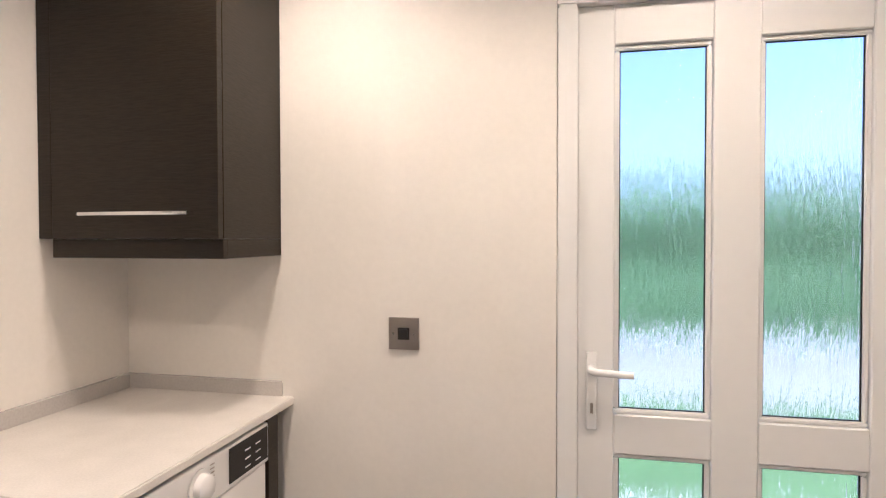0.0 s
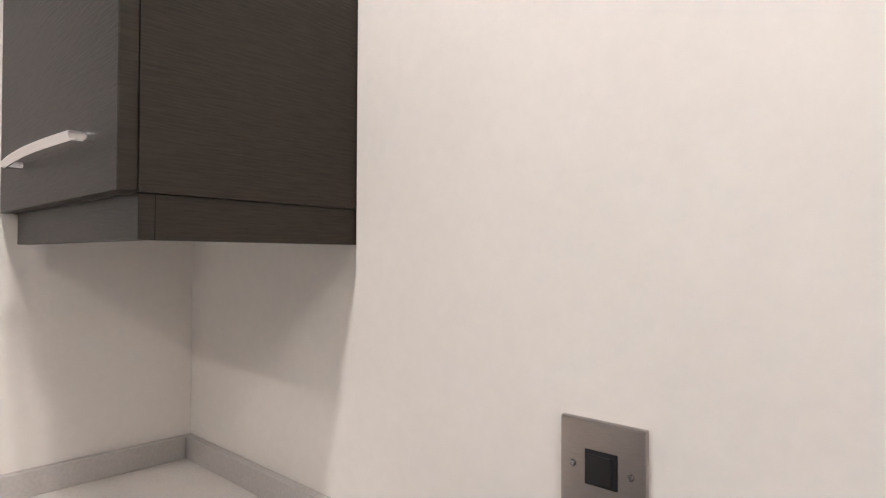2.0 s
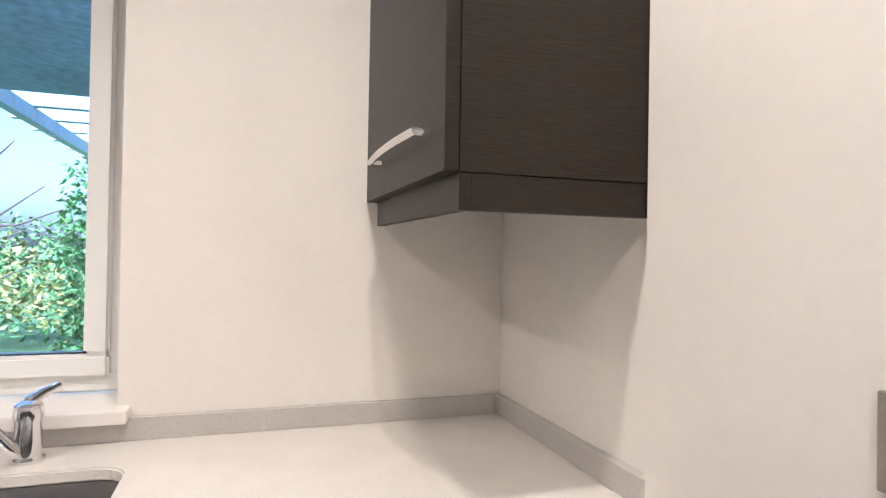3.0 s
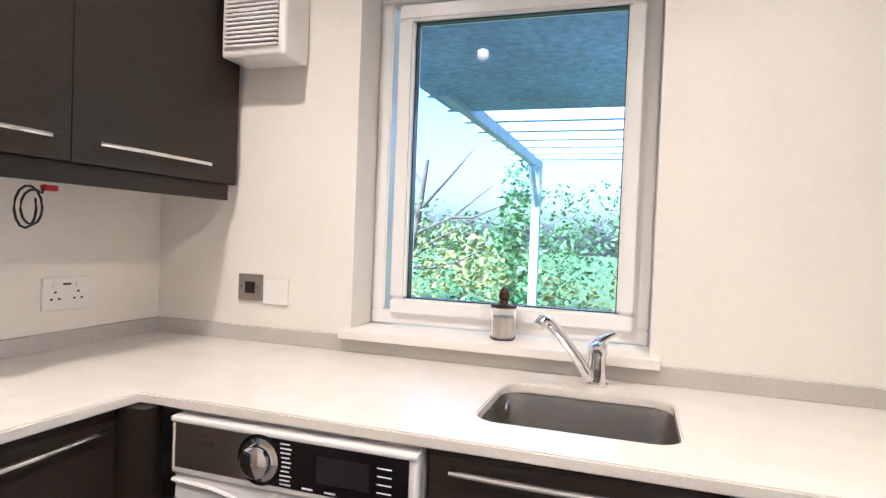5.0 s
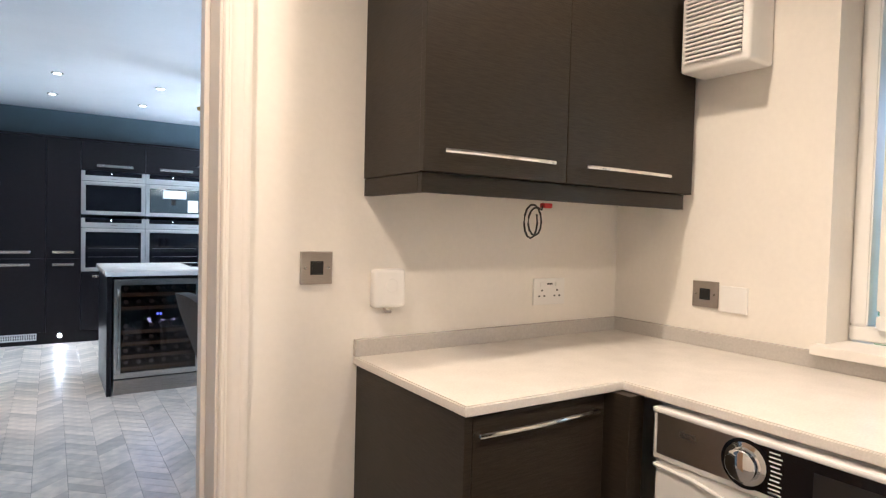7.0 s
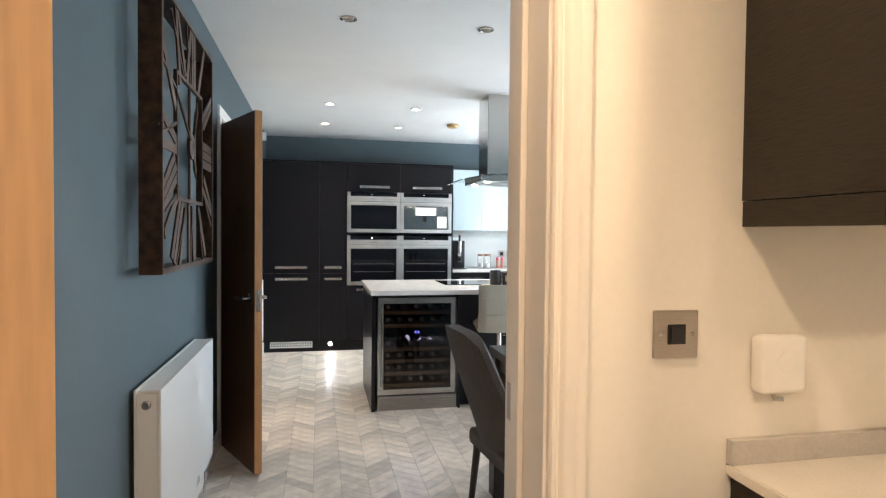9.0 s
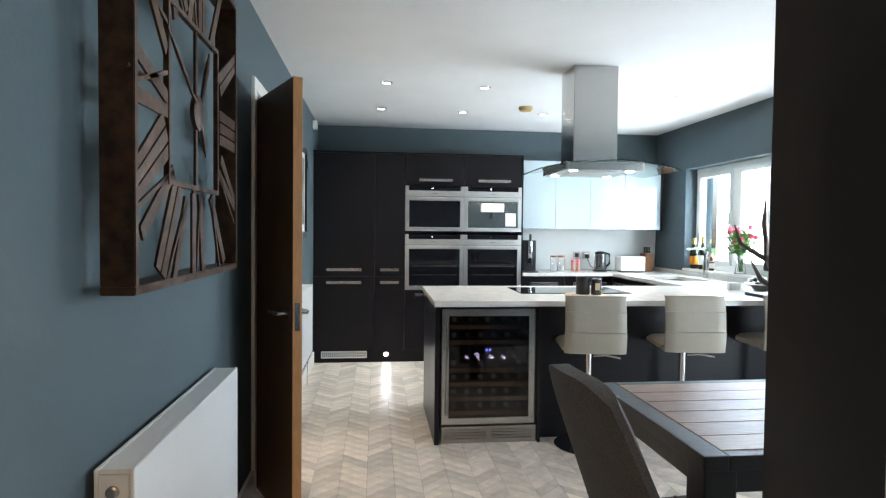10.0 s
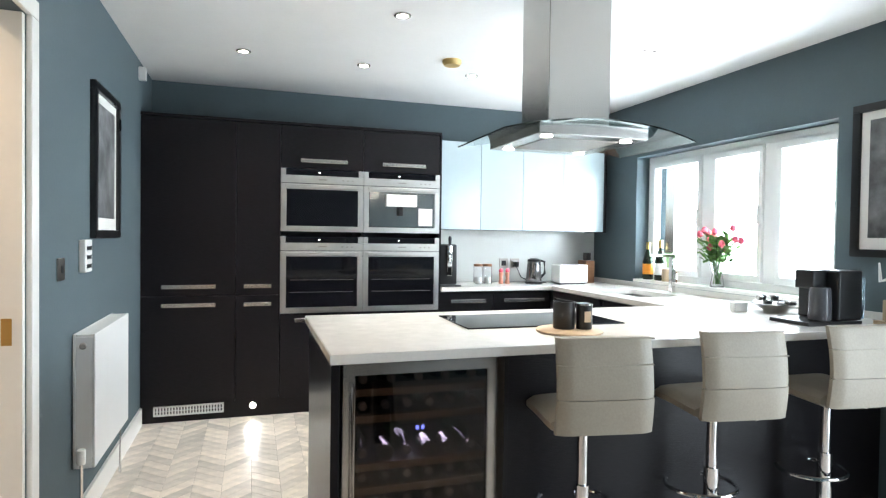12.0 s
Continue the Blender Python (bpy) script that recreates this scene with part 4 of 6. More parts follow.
for y0, y1 in ((6.42, 7.10), (7.104, 7.80)):
    d = part("door", blk((2.203, y0, 0.125), (2.2245, y1, KT - 0.042), 0.0015), WOODH, bu)
    bar_handle(d, (2.203, y0 + 0.1, KT - 0.10), (2.203, y1 - 0.1, KT - 0.10), (-0.03, 0, 0))

top = slab("worktop", [(0.070, 5.38), (2.898, 5.38), (2.898, 8.287), (1.226, 8.287), (1.226, 7.79), (2.185, 7.79), (2.185, 6.376), (0.070, 6.376)],
           round_rect(2.36, 6.85, 2.70, 7.40, 0.04), KT - 0.034, KT, QUARTZ)
tagged(top, "white quartz worktop running round the kitchen peninsula", "worktop")
ups = thing("upstand", (2.89, 7.0, KT), "white quartz upstand below the kitchen window", "upstand")
part("strip", blk((2.884, 5.40, KT), (2.8985, 8.286, WZ0 - 0.002), 0.0015), QUARTZ, ups)
sink = thing("sink", (2.53, 7.1, 0.75), "stainless steel kitchen sink sunk in the worktop", "sink")
bm = bmesh.new()
rings = []
for z, k in ((KT - 0.0345, -0.01), (KT - 0.036, 0.0), (0.76, 0.012), (0.745, 0.03)):
    rings.append([bm.verts.new((x, y, z)) for x, y in round_rect(2.355 + k, 6.845 + k, 2.705 - k, 7.405 - k, 0.045)])
for p, q in zip(rings, rings[1:]):
    for i in range(len(p)):
        bm.faces.new((p[i], p[(i + 1) % len(p)], q[(i + 1) % len(q)], q[i]))
bm.faces.new(rings[-1])
part("bowl", bm, STEEL, sink, smooth=True)
tap = thing("tap", (2.78, 7.05, KT), "square chrome kitchen mixer tap", "tap")
part("column", blk((2.765, 7.035, KT), (2.80, 7.07, KT + 0.27), 0.003), CHROME, tap)
part("spout", blk((2.59, 7.038, KT + 0.2705), (2.80, 7.067, KT + 0.29), 0.003), CHROME, tap)
part("lever", blk((2.80, 7.045, KT + 0.16), (2.86, 7.06, KT + 0.17), 0.002), CHROME, tap)

# ---- peninsula ----
isl = thing("peninsula", (1.4, 5.9, 0), "dark wenge kitchen peninsula with a breakfast overhang", "peninsula")
part("end_panel", blk((0.088, 5.50, 0.0), (0.118, 6.33, KT - 0.036), 0.001), WOODH, isl)
part("back_panel", blk((0.765, 5.585, 0.0), (2.88, 5.61, KT - 0.036), 0.001), WOODH, isl)
part("divider", blk((0.748, 5.50, 0.0), (0.764, 6.30, KT - 0.036), 0.001), WOODH, isl)
part("body", blk((0.765, 5.611, 0.10), (2.20, 6.31, 0.80)), WOODH, isl)
part("rear_panel", blk((0.119, 6.312, 0.10), (2.20, 6.332, KT - 0.038)), WOODH, isl)

wc = thing("wine_cooler", (0.43, 5.56, 0), "stainless steel framed wine cooler with a dark glass door", "cooler")
X0, X1, Y0 = 0.137, 0.742, 5.545
part("lining", blk((X0 + 0.01, 6.05, 0.10), (X1 - 0.01, 6.06, 0.84)), BLACKP, wc)
for a, b in (((X0, 5.60, 0.10), (X0 + 0.012, 6.05, 0.84)), ((X1 - 0.012, 5.60, 0.10), (X1, 6.05, 0.84)), ((X0, 5.60, 0.84), (X1, 6.05, 0.85)), ((X0, 5.60, 0.09), (X1, 6.05, 0.10))):
    part("casing", blk(a, b), BLACKP, wc)
d = part("door_frame", yframe(X0, X1, Y0, Y0 + 0.04, 0.108, 0.845, 0.044, 0.003), STEEL, wc, "brushed steel door frame")
p = part("glass", blk((X0 + 0.043, Y0 + 0.012, 0.15), (X1 - 0.043, Y0 + 0.018, 0.803)), DARKGL, d, "tinted door glass")
p.visible_shadow = False
part("handle", tube([(X0 + 0.03, Y0, 0.18), (X0 + 0.03, Y0 - 0.03, 0.18), (X0 + 0.03, Y0 - 0.03, 0.77), (X0 + 0.03, Y0, 0.77)], 0.008, 10), STEEL, d, "tall steel bar handle", True)
rng = random.Random(5)
for i, z in enumerate((0.735, 0.635, 0.455, 0.365, 0.27, 0.18)):
    sh = part("shelf", blk((X0 + 0.02, 5.60, z - 0.012), (X1 - 0.02, 6.04, z - 0.004)), BLACKP, wc)
    part("shelf_front", blk((X0 + 0.02, 5.592, z - 0.024), (X1 - 0.02, 5.606, z + 0.004), 0.002), SHELFW, sh, "slim beech shelf front")
for i in range(4):
    part("grille_slat", blk((X0 + 0.02, 5.512, 0.02 + i * 0.019), (X0 + 0.285, 5.522, 0.031 + i * 0.019), 0.002), STEELB, wc)
    part("grille_slat", blk((X0 + 0.32, 5.512, 0.02 + i * 0.019), (X1 - 0.02, 5.522, 0.031 + i * 0.019), 0.002), STEELB, wc)
part("grille_backing", blk((X0, 5.523, 0.0), (X1, 5.535, 0.104)), STEELB, wc)
for dx in (0.0, 0.022):
    part("readout", blk((0.43 + dx, 5.62, 0.562), (0.443 + dx, 5.622, 0.578)), BLUEL, wc, "small blue lit digits")
lamp("cooler_led", "AREA", look((0.44, 5.85, 0.60), (0.44, 5.7, 0.3)), 0.3, (0.6, 0.62, 1.0), w=0.25, h=0.05)
# bottles and cans in the cooler
for z, n, kind in ((0.735, 5, "b"), (0.635, 6, "b"), (0.455, 6, "c"), (0.365, 6, "b"), (0.27, 6, "b"), (0.18, 6, "b")):
    for k in range(n):
        x = X0 + 0.085 + k * (X1 - X0 - 0.17) / (n - 1)
        if kind == "c" and k in (1, 3, 4):
            c = thing("drinks_can", (x, 5.66, z + 0.03), "silver drinks can lying in the cooler", "can")
            part("end", turned([(0.030, 0), (0.033, 0.004), (0.033, 0.02), (0.033, 0.11)], (x, 5.72, z + 0.032), 20, "-Y"), STEEL, c, smooth=True)
        else:
            c = thing("wine_bottle", (x, 5.8, z + 0.03), "dark wine bottle lying in the cooler", "bottle", "cooler bottles")
            part("glass_body", turned([(0.034, 0), (0.036, 0.01), (0.036, 0.16), (0.014, 0.22), (0.014, 0.27)], (x, 5.90, z + 0.034), 16, "-Y"), BOTTLE, c, smooth=True)
            part("capsule", turned([(0.0155, 0.0), (0.0155, 0.028)], (x, 5.64, z + 0.034), 14, "-Y"), STEELB if k % 2 else mat("pale_foil", (0.5, 0.42, 0.36), 0.4, 0.6), c, "pale foil capsule")

hob = thing("hob", (1.08, 5.98, KT), "flush black glass induction hob on the peninsula", "hob")
part("glass_top", blk((0.70, 5.78, KT + 0.0005), (1.48, 6.20, KT + 0.006), 0.002), BLACKG, hob)

# ---- cooker hood ----
hood = thing("cooker_hood", (1.2, 5.9, 1.75), "stainless steel island hood with a curved glass canopy", "hood")
part("chimney", blk((1.0235, 5.70, 1.806), (1.3215, 5.9595, K_CEIL - 0.001), 0.002), STEEL, hood)
for a in (1.02, 1.322):
    part("side_panel", blk((a, 5.703, 1.807), (a + 0.003, 5.96, K_CEIL - 0.001), 0.0005), POLISH, hood, "polished steel side of the chimney")
bx = part("filter_box", blk((0.96, 5.66, 1.752), (1.50, 6.20, 1.803), 0.003), STEEL, hood)
part("filter", blk((1.05, 5.76, 1.7495), (1.41, 6.10, 1.7515), 0.001), STEELB, bx)
for lx, ly in ((1.03, 5.73), (1.43, 5.73), (1.43, 6.13), (1.03, 6.13)):
    part("lamp", turned([(0.026, 0), (0.026, -0.003), (0.02, -0.004)], (lx, ly, 1.7518), 18), BULB, bx, "lit round hood lamp")
    lamp("hood_lamp", "SPOT", look((lx, ly, 1.745), (lx, ly, 0)), 4.0, (1, 0.84, 0.64), cone=110, blend=0.8, soft=0.02)
bm = bmesh.new()
n = 20
rows_g = []
for i in range(n + 1):
    x = 0.80 + 0.95 * i / n
    u = (i / n - 0.5) * 2
    z = 1.812 - 0.055 * u * u
    yb = 0.05 * u * u
    rows_g.append([bm.verts.new((x, 5.60 + yb, z)), bm.verts.new((x, 6.28 - yb, z)), bm.verts.new((x, 6.28 - yb, z + 0.007)), bm.verts.new((x, 5.60 + yb, z + 0.007))])
for a, b in zip(rows_g, rows_g[1:]):
    for k in range(4):
        bm.faces.new((a[k], a[(k + 1) % 4], b[(k + 1) % 4], b[k]))
bm.faces.new(rows_g[0][::-1]); bm.faces.new(rows_g[-1])
p = part("glass_canopy", bm, glass("hood_glass", (0.80, 0.92, 0.93)), hood, "curved clear glass canopy", True)
p.visible_shadow = False

# ---- kitchen window ----
win = thing("window_2", (3.05, 6.7, WZ0), "white uPVC three-light kitchen window", "window", kind="structure")
part("window_frame", ring(3.02, 3.09, WY0 + 0.002, WY1 - 0.002, WZ0 + 0.027, WZ1 - 0.002, 0.05), UPVC, win)
part("window_sill", blk((2.880, WY0 - 0.0, WZ0 + 0.001), (3.02, WY1 + 0.0, WZ0 + 0.026), 0.004), TRIM, win)
MUL = (6.42, 6.98)
for y in MUL:
    part("mullion", blk((3.015, y - 0.045, WZ0 + 0.078), (3.09, y + 0.045, WZ1 - 0.053), 0.004), UPVC, win)
for y0, y1 in ((WY0 + 0.055, MUL[0] - 0.048), (MUL[0] + 0.048, MUL[1] - 0.048), (MUL[1] + 0.048, WY1 - 0.055)):
    sash = part("sash", ring(3.005, 3.075, y0, y1, WZ0 + 0.08, WZ1 - 0.055, 0.045, 0.006), UPVC, win)
    p = part("pane", blk((3.035, y0 + 0.04, WZ0 + 0.12), (3.041, y1 - 0.04, WZ1 - 0.095)), PANE, sash)
    p.visible_shadow = False
    part("catch", blk((2.985, y0 + 0.012, 1.42), (3.006, y0 + 0.032, 1.54), 0.004), UPVC, sash)
patio = thing("window_3", (3.05, 3.71, 0), "white uPVC glazed patio doors", "window", kind="structure")
part("frame", ring(3.02, 3.09, 2.702, 4.718, 0.0, 2.118, 0.06), UPVC, patio)
part("mullion", blk((3.02, 3.66, 0.06), (3.09, 3.76, 2.058), 0.004), UPVC, patio)

# ---- left wall things ----
def radiator(x, y0, y1, z0, z1, label):
    ob = thing("radiator", (x, (y0 + y1) / 2, z0), label, "radiator")
    part("front_panel", blk((x - 0.012, y0, z0), (x, y1, z1), 0.004), RADW, ob)
    part("back_panel", blk((x - 0.085, y0, z0), (x - 0.075, y1, z1), 0.003), RADW, ob)
    part("top_grille", blk((x - 0.074, y0 + 0.004, z1 - 0.012), (x - 0.0125, y1 - 0.004, z1 - 0.002), 0.001), RADW, ob)
    for yy in (y0, y1 - 0.004):
        part("side_cover", blk((x - 0.074, yy, z0), (x - 0.0125, yy + 0.004, z1 - 0.013)), RADW, ob)
    part("fins", blk((x - 0.06, y0 + 0.02, z0 + 0.02), (x - 0.03, y1 - 0.02, z1 - 0.03)), RADW, ob)
    part("plug", turned([(0.014, 0), (0.014, 0.006), (0.010, 0.009)], (x - 0.045, y0 - 0.0003, z1 - 0.05), 16, "-Y"), STEELB, ob)
    part("valve", turned([(0.016, 0), (0.018, 0.02), (0.016, 0.06), (0.01, 0.065)], (x - 0.045, y0 - 0.03, z0 + 0.03), 16), TRIM, ob, smooth=True)
    part("pipe", tube([(x - 0.045, y0 - 0.03, 0.0), (x - 0.045, y0 - 0.03, z0 + 0.03)], 0.0075), CHROME, ob)
    part("pipe", tube([(x - 0.045, y1 + 0.03, 0.0), (x - 0.045, y1 + 0.03, z0 + 0.05), (x - 0.045, y1, z0 + 0.05)], 0.0075), CHROME, ob)
    for yy in (y0 + 0.15, y1 - 0.18):
        part("bracket", blk((-0.8995, yy, z0 + 0.1), (x - 0.0855, yy + 0.03, z1 - 0.1)), RADW, ob)
    return ob


radiator(-0.800, 3.23, 4.19, 0.24, 0.812, "white double-panel radiator on the blue-grey wall")
radiator(-0.812, 6.27, 6.97, 0.30, 0.875, "white radiator beyond the open door")
ART_X0, ART_X1, AY0, AY1, AZ0, AZ1 = -0.865, -0.792, 3.22, 4.146, 1.19, 2.15
clock = thing("wall_clock", (-0.83, 3.67, AZ0), "large square aged-metal skeleton clock with roman numerals", "clock")
part("frame", ring(ART_X0, ART_X1, AY0, AY1, AZ0, AZ1, 0.02, 0.002), RUST, clock)
ix = ART_X1 - 0.016
part("inner_frame", ring(ix, ART_X1 - 0.002, 3.435, 3.90, 1.445, 1.915, 0.014, 0.001), RUST, clock)
cy, cz = (AY0 + AY1) / 2, (AZ0 + AZ1) / 2
NUM = ("XII", "I", "II", "III", "IV", "V", "VI", "VII", "VIII", "IX", "X", "XI")


def numeral(text, ang):
    """Roman numeral strokes between the inner and outer square, along the ray at ang."""
    bm = bmesh.new()
    s, c = math.sin(ang), math.cos(ang)
    k = 1 / max(abs(s), abs(c))
    r0, r1 = 0.235 * k, 0.462 * k
    t = Vector((0, c, -s))
    o = Vector((0, s, c))
    width = {"I": 0.05, "V": 0.10, "X": 0.11}
    total = sum(width[ch] for ch in text) * 0.8
    u = -total / 2
    base = Vector((ART_X1 - 0.010, cy, cz))
    def stroke(u0, u1, w):
        a = base + o * r0 + t * u0
        b = base + o * r1 + t * u1
        lim = lambda p: Vector((p.x, min(max(p.y, AY0 + 0.015), AY1 - 0.015), min(max(p.z, AZ0 + 0.015), AZ1 - 0.015)))
        q = [lim(a - t * w / 2), lim(a + t * w / 2), lim(b + t * w / 2), lim(b - t * w / 2)]
        lo = [bm.verts.new(p) for p in q]
        hi = [bm.verts.new(p + Vector((0.006, 0, 0))) for p in q]
        bm.faces.new(lo); bm.faces.new(hi[::-1])
        for i in range(4):
            bm.faces.new((lo[i], hi[i], hi[(i + 1) % 4], lo[(i + 1) % 4]))
    for ch in text:
        w = width[ch] * 0.8
        if ch == "I":
            stroke(u + w / 2, u + w / 2, 0.034)
        elif ch == "V":
            stroke(u + w / 2, u + 0.008, 0.036)
            stroke(u + w / 2, u + w - 0.008, 0.012)
        else:
            stroke(u + 0.008, u + w - 0.008, 0.036)
            stroke(u + w - 0.008, u + 0.008, 0.012)
        u += w
    return bm


for i, text in enumerate(NUM):
    part("numeral", numeral(text, 2 * math.pi * i / 12), RUST, clock)
part("boss", turned([(0.05, 0), (0.05, 0.012), (0.03, 0.018)], (ART_X1 - 0.012, cy, cz), 24, "X"), RUST, clock, smooth=True)
for (dy, dz, w) in ((0.10, 0.20, 0.012), (-0.26, 0.16, 0.009), (0.06, -0.12, 0.010)):
    part("hour_hand" if w > 0.011 else "minute_hand", tube([(ART_X1, cy, cz), (ART_X1, cy + dy * 0.7, cz + dz * 0.7), (ART_X1, cy + dy, cz + dz)], [0.004, w / 1.4, 0.002], 6), RUST, clock)
for a, b in (((3.66, 1.22), (3.66, 1.445)), ((3.66, 1.915), (3.66, 2.14)), ((3.21, 1.68), (3.435, 1.68)), ((3.90, 1.68), (4.126, 1.68))):
    part("strut", tube([(ART_X1 - 0.012, *a), (ART_X1 - 0.012, *b)], 0.005, 6), RUST, clock)
part("strut", tube([(ART_X1 - 0.012, cy, 1.455), (ART_X1 - 0.012, cy, 1.905)], 0.006, 6), RUST, clock)
for yy in (3.35, 3.98):
    part("hanger", blk((-0.8995, yy, 2.10), (ART_X0 - 0.0003, yy + 0.02, 2.14)), RUST, clock)

lamp("hall_lamp", "SPOT", look((-1.65, 5.4, K_CEIL - 0.02), (-1.65, 5.4, 0)), 22, (1, 0.74, 0.50), cone=150, blend=0.7, soft=0.05)
# open oak door
dr = thing("door_3", (-0.885, 5.0, 0), "open oak interior door with steel lever handles", "door", kind="structure")
dm = Matrix.Translation((-0.888, 5.02, 0)) @ pose(0, 0, 0, 0, 0, math.degrees(math.atan2(4.47 - 5.02, -0.615 + 0.888)))
def dpart(name, bm, m, parent, label="", smooth=False):
    bm.transform(dm)
    return part(name, bm, m, parent, label, smooth)
LW = 0.615
lf = dpart("leaf", blk((0.0, -0.02, 0.012), (LW - 0.006, 0.02, 1.985), 0.001), DOORF, dr, "oak veneer face with its shade in the colour")
dpart("lipping", blk((LW - 0.0055, -0.0205, 0.012), (LW, 0.0205, 1.985), 0.001), OAK, dr, "pale oak edge")
dpart("latch_plate", blk((LW, -0.011, 0.90), (LW + 0.001, 0.011, 1.02)), STEEL, dr)
for sy in (-1, 1):
    bm = turned([(0.026, 0), (0.026, 0.008), (0.012, 0.012)], (0, 0, 0), 20)
    bm.transform(Matrix.Translation((LW - 0.06, sy * 0.0205, 0.97)) @ pose(0, 0, 0, -90 * sy, 0, 0))
    h = dpart("door_handle", bm, STEEL, dr)
    dpart("lever", tube([(LW - 0.06, sy * 0.03, 0.97), (LW - 0.06, sy * 0.065, 0.97), (LW - 0.075, sy * 0.07, 0.97), (LW - 0.17, sy * 0.07, 0.968)], [0.009, 0.009, 0.009, 0.008], 10), STEEL, h, smooth=True)
fr = thing("door_frame", (-0.9, 5.36, 0), "white painted architrave round the hall doorway", "door frame", kind="structure")
for y0, y1 in ((4.915, 4.978), (5.742, 5.812)):
    part("architrave", blk((-0.8995, y0, 0), (-0.880, y1, 2.03), 0.005), TRIM, fr)
part("architrave", blk((-0.8995, 4.915, 2.0305), (-0.880, 5.812, 2.095), 0.005), TRIM, fr)
part("jamb", blk((-1.05, 5.715, 0), (-0.90, 5.7395, 2.029), 0.002), TRIM, fr)
part("jamb", blk((-1.05, 4.9805, 0), (-0.90, 5.005, 2.029), 0.002), TRIM, fr)
part("strike_plate", blk((-0.96, 5.7135, 0.93), (-0.93, 5.715, 1.02)), mat("brass", (0.5, 0.33, 0.12), 0.3, 1.0), fr)


def picture(at, axis, w, h, label):
    ob = thing("framed_picture", at, label, "picture")
    m = Matrix.Translation(at) @ pose(0, 0, 0, 0, 0, 90 if axis == "+x" else -90)
    def add(nm, bm, mt):
        bm.transform(m)
        return part(nm, bm, mt, ob)
    add("frame", yframe(-w / 2, w / 2, -0.028, -0.001, -h / 2, h / 2, 0.04, 0.002), FRAMEB)
    add("mount", blk((-w / 2 + 0.039, -0.010, -h / 2 + 0.039), (w / 2 - 0.039, -0.006, h / 2 - 0.039)), PAPER)
    add("print", blk((-w / 2 + 0.085, -0.0115, -h / 2 + 0.10), (w / 2 - 0.085, -0.0105, h / 2 - 0.085)), PHOTO)
    return ob


picture((-0.90, 6.82, 1.65), "+x", 0.54, 0.74, "black framed grey photograph with a white mount")
picture((2.90, 5.43, 1.635), "-x", 0.68, 0.80, "large black framed monochrome photograph with a white mount")
sw = thing("light_switch", (-0.90, 6.10, 1.16), "brushed steel light switch on the blue-grey wall", "switch")
part("faceplate", blk((-0.8995, 6.065, 1.115), (-0.892, 6.145, 1.205), 0.002), STEELB, sw)
part("rocker", blk((-0.8915, 6.095, 1.145), (-0.889, 6.115, 1.175), 0.001), BLACKP, sw)
th = thing("thermostat", (-0.90, 6.42, 1.2), "white wall thermostat with dark display", "thermostat")
part("casing", blk((-0.8995, 6.37, 1.13), (-0.872, 6.48, 1.275), 0.005), WHITEP, th)
for z in (1.16, 1.20, 1.24):
    part("display", blk((-0.8715, 6.385, z - 0.012), (-0.8708, 6.465, z + 0.006)), BLACKP, th)
sk = wall("baseboard", [((-0.8995, 5.815, 0), (-0.884, 7.825, 0.12)), ((-0.8995, 2.54, 0), (-0.884, 4.91, 0.12))], TRIM, "white painted skirting board", "baseboard")
al = thing("alarm_sensor", (-0.85, 7.78, 2.30), "small white alarm sensor in the ceiling corner", "sensor")
part("casing", blk((-0.8995, 7.74, 2.315), (-0.855, 7.79, 2.40), 0.006), WHITEP, al)
smoke = thing("smoke_alarm", (1.04, 7.06, K_CEIL), "yellowed round smoke alarm on the ceiling", "alarm")
part("casing", turned([(0.062, 0), (0.062, -0.018), (0.05, -0.034), (0.02, -0.036)], (1.04, 7.06, K_CEIL - 0.0005), 28), YELL, smoke, smooth=True)
for dx in (-0.035, 0.035):
    sn = thing("ceiling_fixing", (2.09 + dx, 6.45, K_CEIL), "tiny grey fixing in the ceiling", "fixing")
    part("cap", turned([(0.010, 0), (0.010, -0.006), (0.006, -0.008)], (2.09 + dx, 6.45, K_CEIL - 0.0005), 12), STEELB, sn)

# ---- bar stools ----


